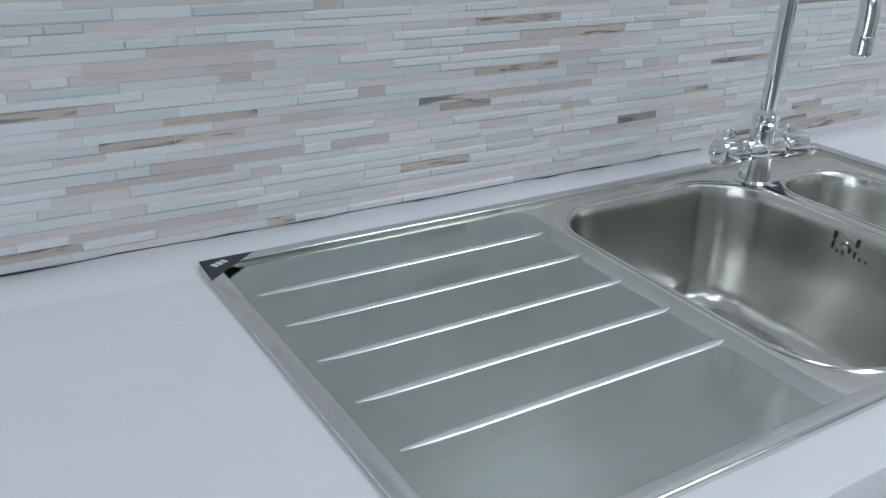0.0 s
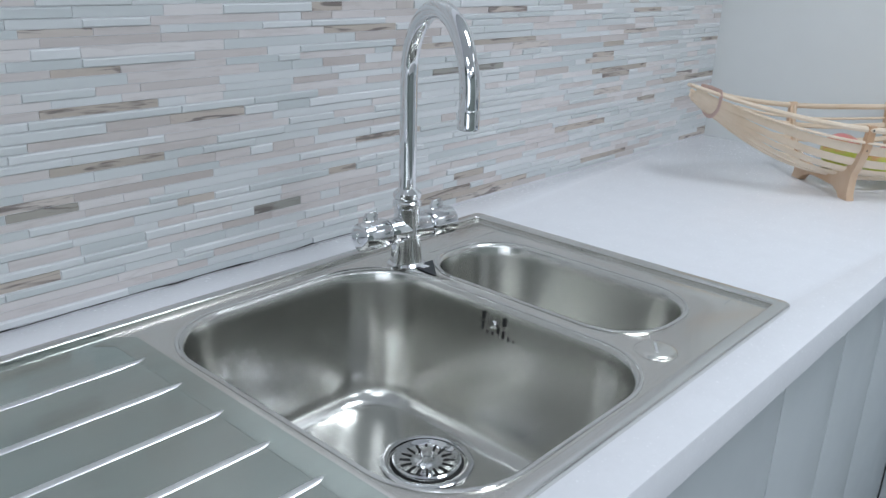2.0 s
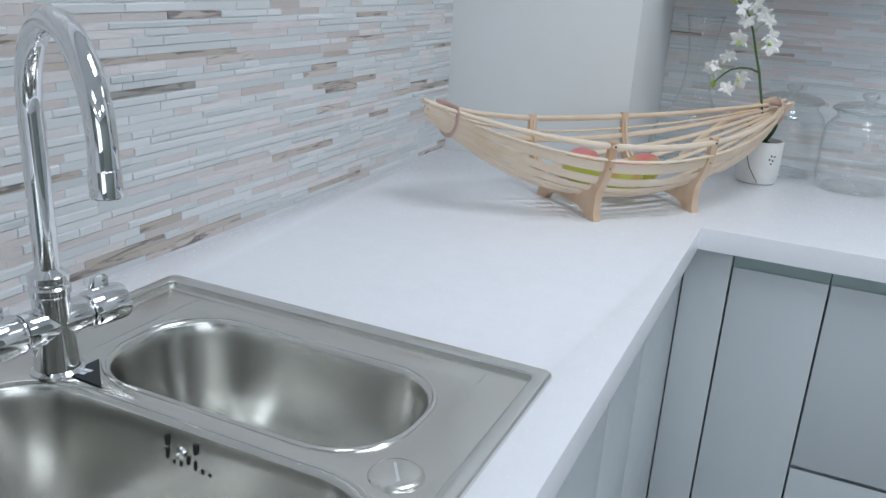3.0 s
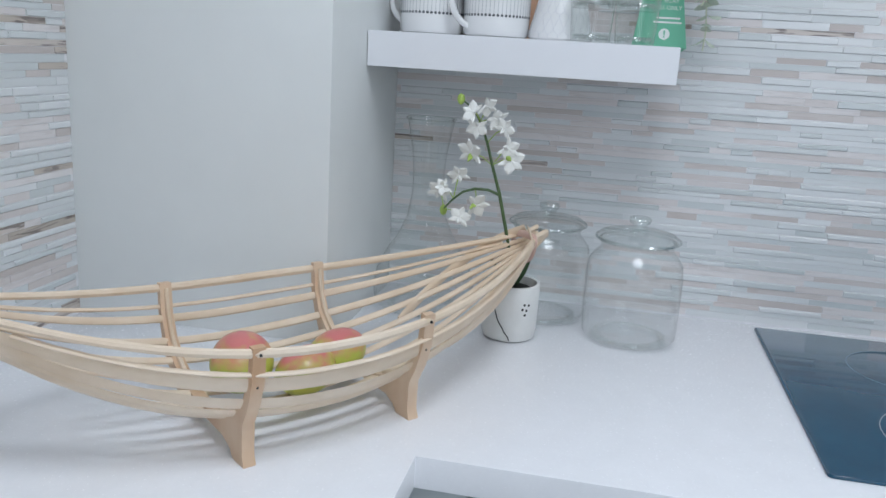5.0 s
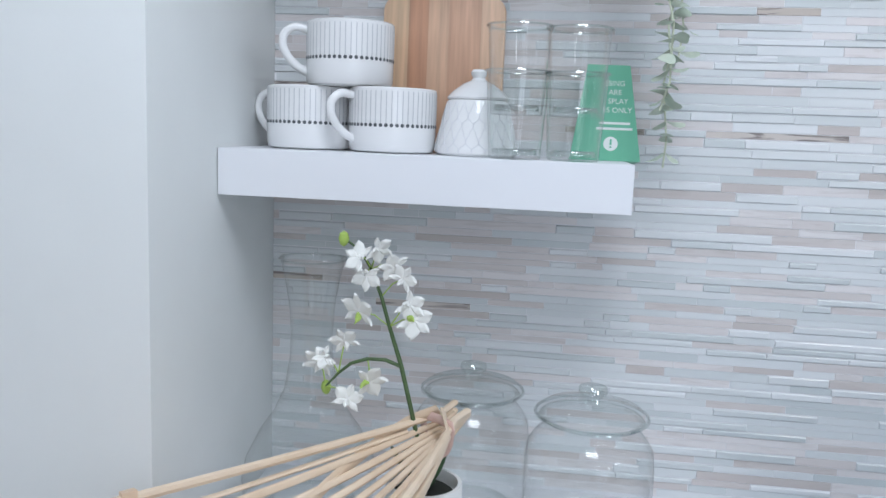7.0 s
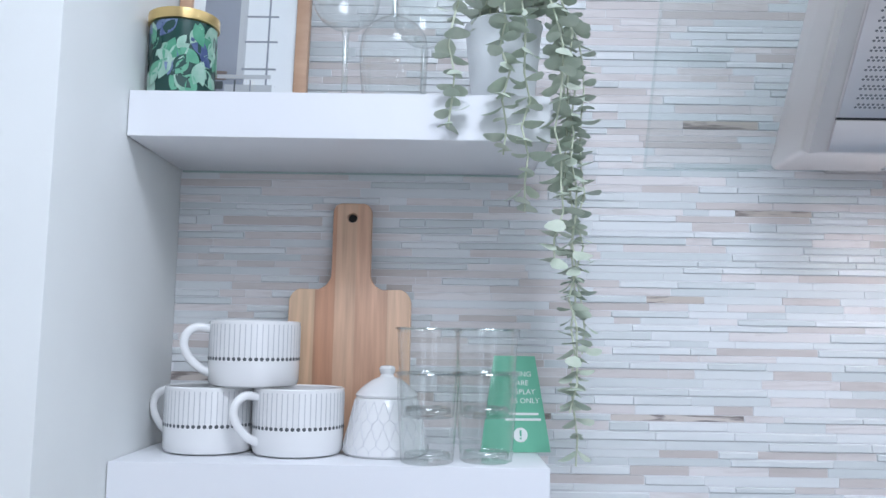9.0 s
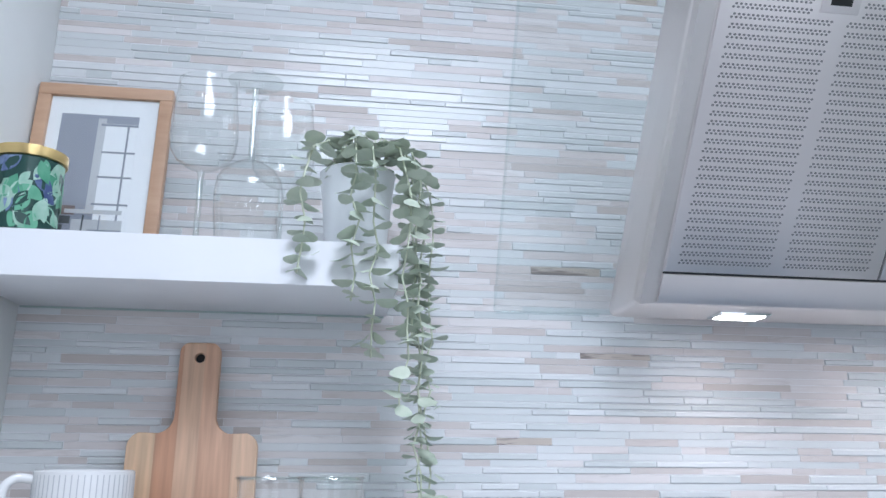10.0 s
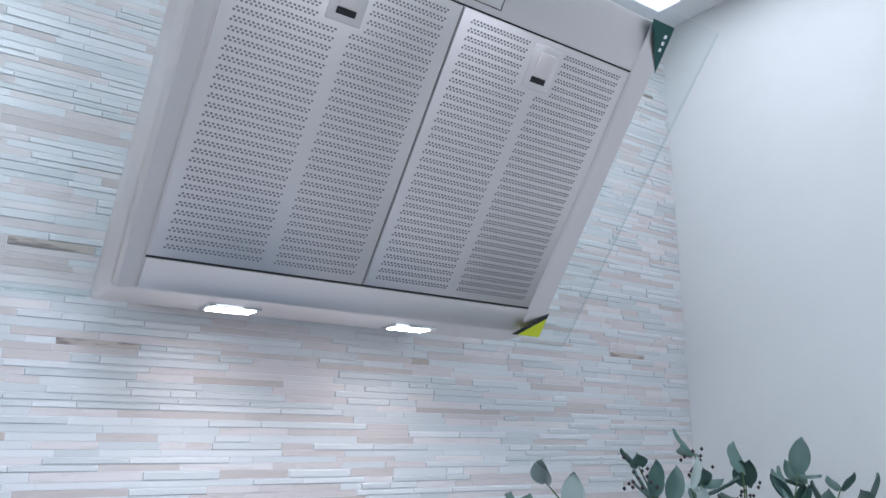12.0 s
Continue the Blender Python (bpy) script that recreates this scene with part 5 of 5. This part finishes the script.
# ---- eucalyptus bouquet at the end of the worktop ----
EUC = material("deep_blue_green_leaf", (0.05, 0.115, 0.095), 0.45, tint=(0.10, 0.17, 0.15), scale=30, bump=0.08)
PALE_EUC = material("pale_grey_green_leaf", (0.34, 0.42, 0.40), 0.5, spread=0.1, scale=30)
BERRY = material("dark_plum_berry", (0.04, 0.025, 0.03), 0.4)
vx, vy = 2.40, -1.0
vase = thing("vase", (vx, vy, CT), "white ceramic vase holding eucalyptus near the side wall", "vase")
part("body", lathe(shell([(0.05, 0.0), (0.06, 0.004), (0.075, 0.06), (0.078, 0.12), (0.062, 0.19), (0.045, 0.225), (0.05, 0.25)], 0.004, 0.008), (vx, vy, CT + 0.0004), 40), CERAMIC, vase)
euc = thing("eucalyptus", (vx, vy, CT + 0.25), "spray of blue-green eucalyptus leaves and berries in a vase", "plant")


def long_leaf(bm, at, length, m):
    own = bmesh.new()
    petal(length, length * 0.55, length * 0.12, Matrix.Translation(at) @ m, own)
    join(bm, own)


rng = random.Random(12)
for k, (tx, ty, tz) in enumerate(((2.42, -0.80, 1.50), (2.40, -0.90, 1.515), (2.38, -0.86, 1.47), (2.36, -1.10, 1.485), (2.40, -1.02, 1.47), (2.35, -1.20, 1.46), (2.46, -0.66, 1.48), (2.44, -0.72, 1.44), (2.3, -1.0, 1.42), (2.52, -0.95, 1.45), (2.38, -1.15, 1.47), (2.42, -0.95, 1.46), (2.34, -1.05, 1.45), (2.40, -0.84, 1.45), (2.33, -1.24, 1.44), (2.45, -0.60, 1.455), (2.37, -0.97, 1.49))):
    b0, tip = Vector((vx + rng.uniform(-0.015, 0.015), vy + rng.uniform(-0.015, 0.015), CT + 0.02)), Vector((tx, ty, tz))
    mid = b0.lerp(tip, 0.5) + Vector((0, (vy - ty) * 0.25, 0.05))
    pts = [b0.lerp(mid, t).lerp(mid.lerp(tip, t), t) for t in [j / 12 for j in range(13)]]
    st = part("branch", tube(pts, [0.0028 - 0.0018 * j / 12 for j in range(13)], 7), STEM_GREEN, euc)
    bm = bmesh.new()
    for j in range(6, 13):
        for sd in (0, 180):
            long_leaf(bm, pts[j], rng.uniform(0.038, 0.06), pose(0, 0, 0, 0, 0, rng.uniform(0, 360)) @ pose(0, 0, 0, rng.uniform(-40, 40), rng.uniform(-75, 10), 0))
    ob = part("leaves", bm, PALE_EUC if k in (2, 6, 7) else EUC, st)
    ob["kind"] = "stuff"
    if k in (1, 4, 0):
        bm = bmesh.new()
        for j in range(14):
            lathe([(0, -0.0035), (0.003, 0), (0, 0.0035)], tip + Vector((rng.uniform(-0.02, 0.02), rng.uniform(-0.025, 0.025), rng.uniform(-0.03, 0.012))), 7, bm)
        part("berries", bm, BERRY, st)["kind"] = "stuff"



# ---- mosaic cladding ----
GLASS_STOPS = [(0.0, (0.575, 0.61, 0.615)), (0.35, (0.64, 0.665, 0.67)), (1.0, (0.73, 0.745, 0.755))]
STONE_STOPS = [(0.0, (0.53, 0.475, 0.45)), (0.15, (0.61, 0.56, 0.54)), (0.6, (0.68, 0.635, 0.625)), (1.0, (0.76, 0.73, 0.725))]
DARK_STOPS = [(0.0, (0.32, 0.325, 0.30)), (0.08, (0.48, 0.425, 0.37)), (0.55, (0.56, 0.49, 0.435)), (1.0, (0.64, 0.58, 0.54))]
TILE = {}
for own in (False, True):
    tag = "piece" if own else "field"
    TILE[own] = (tile_material(f"glass_tile_{tag}", GLASS_STOPS, 0.3, own, bump=0.06, coat=0.2),
                 tile_material(f"stone_tile_{tag}", STONE_STOPS, 0.45, own, 0.25, (0.46, 0.40, 0.37), 0.2),
                 tile_material(f"veined_tile_{tag}", DARK_STOPS, 0.5, own, 0.85, (0.16, 0.13, 0.125), 0.3))


def strip(length, height, deep, edge, crown, lean=0.0):
    """One mosaic strip: points and faces in (along, out, up)."""
    pts = []
    for lv, (inset, out) in enumerate(((0.0, 0.0), (0.0002, deep - edge), (edge, deep))):
        top_in = crown if lv == 2 else inset
        top_out = deep - crown if lv == 1 else out + lean * (lv == 2)
        pts += [(inset, out, inset), (length - inset, out, inset), (length - inset, top_out, height - top_in), (inset, top_out, height - top_in)]
    faces = [(8, 9, 10, 11)]
    for lv in (0, 4):
        faces += [(lv + k, lv + (k + 1) % 4, lv + 4 + (k + 1) % 4, lv + 4 + k) for k in range(4)]
    return pts, faces


def clad(wall, along, u0, u1, z0, z1, near, seed, dark_from):
    """Covers a wall with random strips; those inside near (u0, u1, z0, z1) become objects of their own."""
    rng = random.Random(seed)
    field = [([], []) for _ in range(3)]
    shared, count = {}, 0
    lengths = (0.034, 0.05, 0.075, 0.1, 0.13, 0.17)
    z = z0
    while z < z1 - 0.004:
        h = rng.choice((0.0086, 0.0098, 0.0098, 0.0118))
        h = min(h, z1 - z)
        u = u0 - rng.random() * 0.1
        while u < u1:
            n = rng.choice((0, 1, 2, 2, 3, 3, 4, 5))
            length = lengths[n]
            roll = rng.random()
            kind = 0 if roll < 0.60 else (1 if roll < dark_from else 2)
            a, b = max(u, u0), min(u + length, u1)
            u += length
            if b - a < 0.006:
                continue
            proud = kind == 0 and rng.random() < 0.5
            deep = (0.0060 if proud else 0.0047) if kind == 0 else rng.choice((0.0045, 0.0048))
            edge = 0.0009 if proud else 0.0003
            crown = 0.0025 if proud else 0.0004
            lean = rng.uniform(-0.0003, 0.0003)
            if near[0] < a and b < near[1] and near[2] < z < near[3] and count < 298 and b - a > length - 1e-6:
                key = (n, round(h, 5), kind, deep, crown)
                if key not in shared:
                    pts, faces = strip(length - 0.0003, h - 0.0003, deep, edge, crown)
                    me = bpy.data.meshes.new("tile")
                    me.from_pydata([(p[0], -p[1], p[2]) if along == "x" else (-p[1], -p[0], p[2]) for p in pts], [], faces)
                    me.materials.append(TILE[True][kind])
                    shared[key] = me
                t = new("tile", shared[key])
                t.parent = wall
                t.location = (a, YW + 0.004, z) if along == "x" else (XW + 0.004, -a, z)
                count += 1
            else:
                pts, faces = strip(b - a - 0.0003, h - 0.0003, deep, edge, crown, lean)
                vs, fs = field[kind]
                base = len(vs)
                vs += [(a + p[0], YW + 0.004 - p[1], z + p[2]) if along == "x" else (XW + 0.004 - p[1], -(a + p[0]), z + p[2]) for p in pts]
                fs += [tuple(base + k for k in f) for f in faces]
        z += h
    for kind, (vs, fs) in enumerate(field):
        me = bpy.data.meshes.new("tile_field")
        me.from_pydata(vs, [], fs)
        bm = bmesh.new()
        bm.from_mesh(me)
        bmesh.ops.recalc_face_normals(bm, faces=bm.faces)
        bm.to_mesh(me)
        bm.free()
        me.materials.append(TILE[False][kind])
        ob = new("tile_field", me)
        ob.parent = wall
        tagged(ob, ("pale blue-green glass mosaic strips", "pale beige stone mosaic strips", "dark veined stone mosaic strips")[kind], kind="stuff")
    for me in shared.values():
        bm = bmesh.new()
        bm.from_mesh(me)
        bmesh.ops.recalc_face_normals(bm, faces=bm.faces)
        bm.to_mesh(me)
        bm.free()


rng = random.Random(4)
gap = [(0.2 + 0.03 * k, YW - 0.0012, CT + 0.0032 + rng.uniform(-0.0008, 0.0012)) for k in range(36)]
part("open_joint", tube(gap, [0.0004 + 0.0011 * rng.random() ** 2 for _ in gap], 6), DARK, wall_north, "thin dark open joint along the worktop")
clad(wall_north, "x", -0.7, PX, CT + 0.004, 1.78, (0.55, 1.25, 0.9, 1.12), 5, 0.94)
clad(wall_east, "y", -PY, -YS, CT + 0.004, CEIL, (-0.15, 0.35, 1.2, 1.52), 11, 0.994)
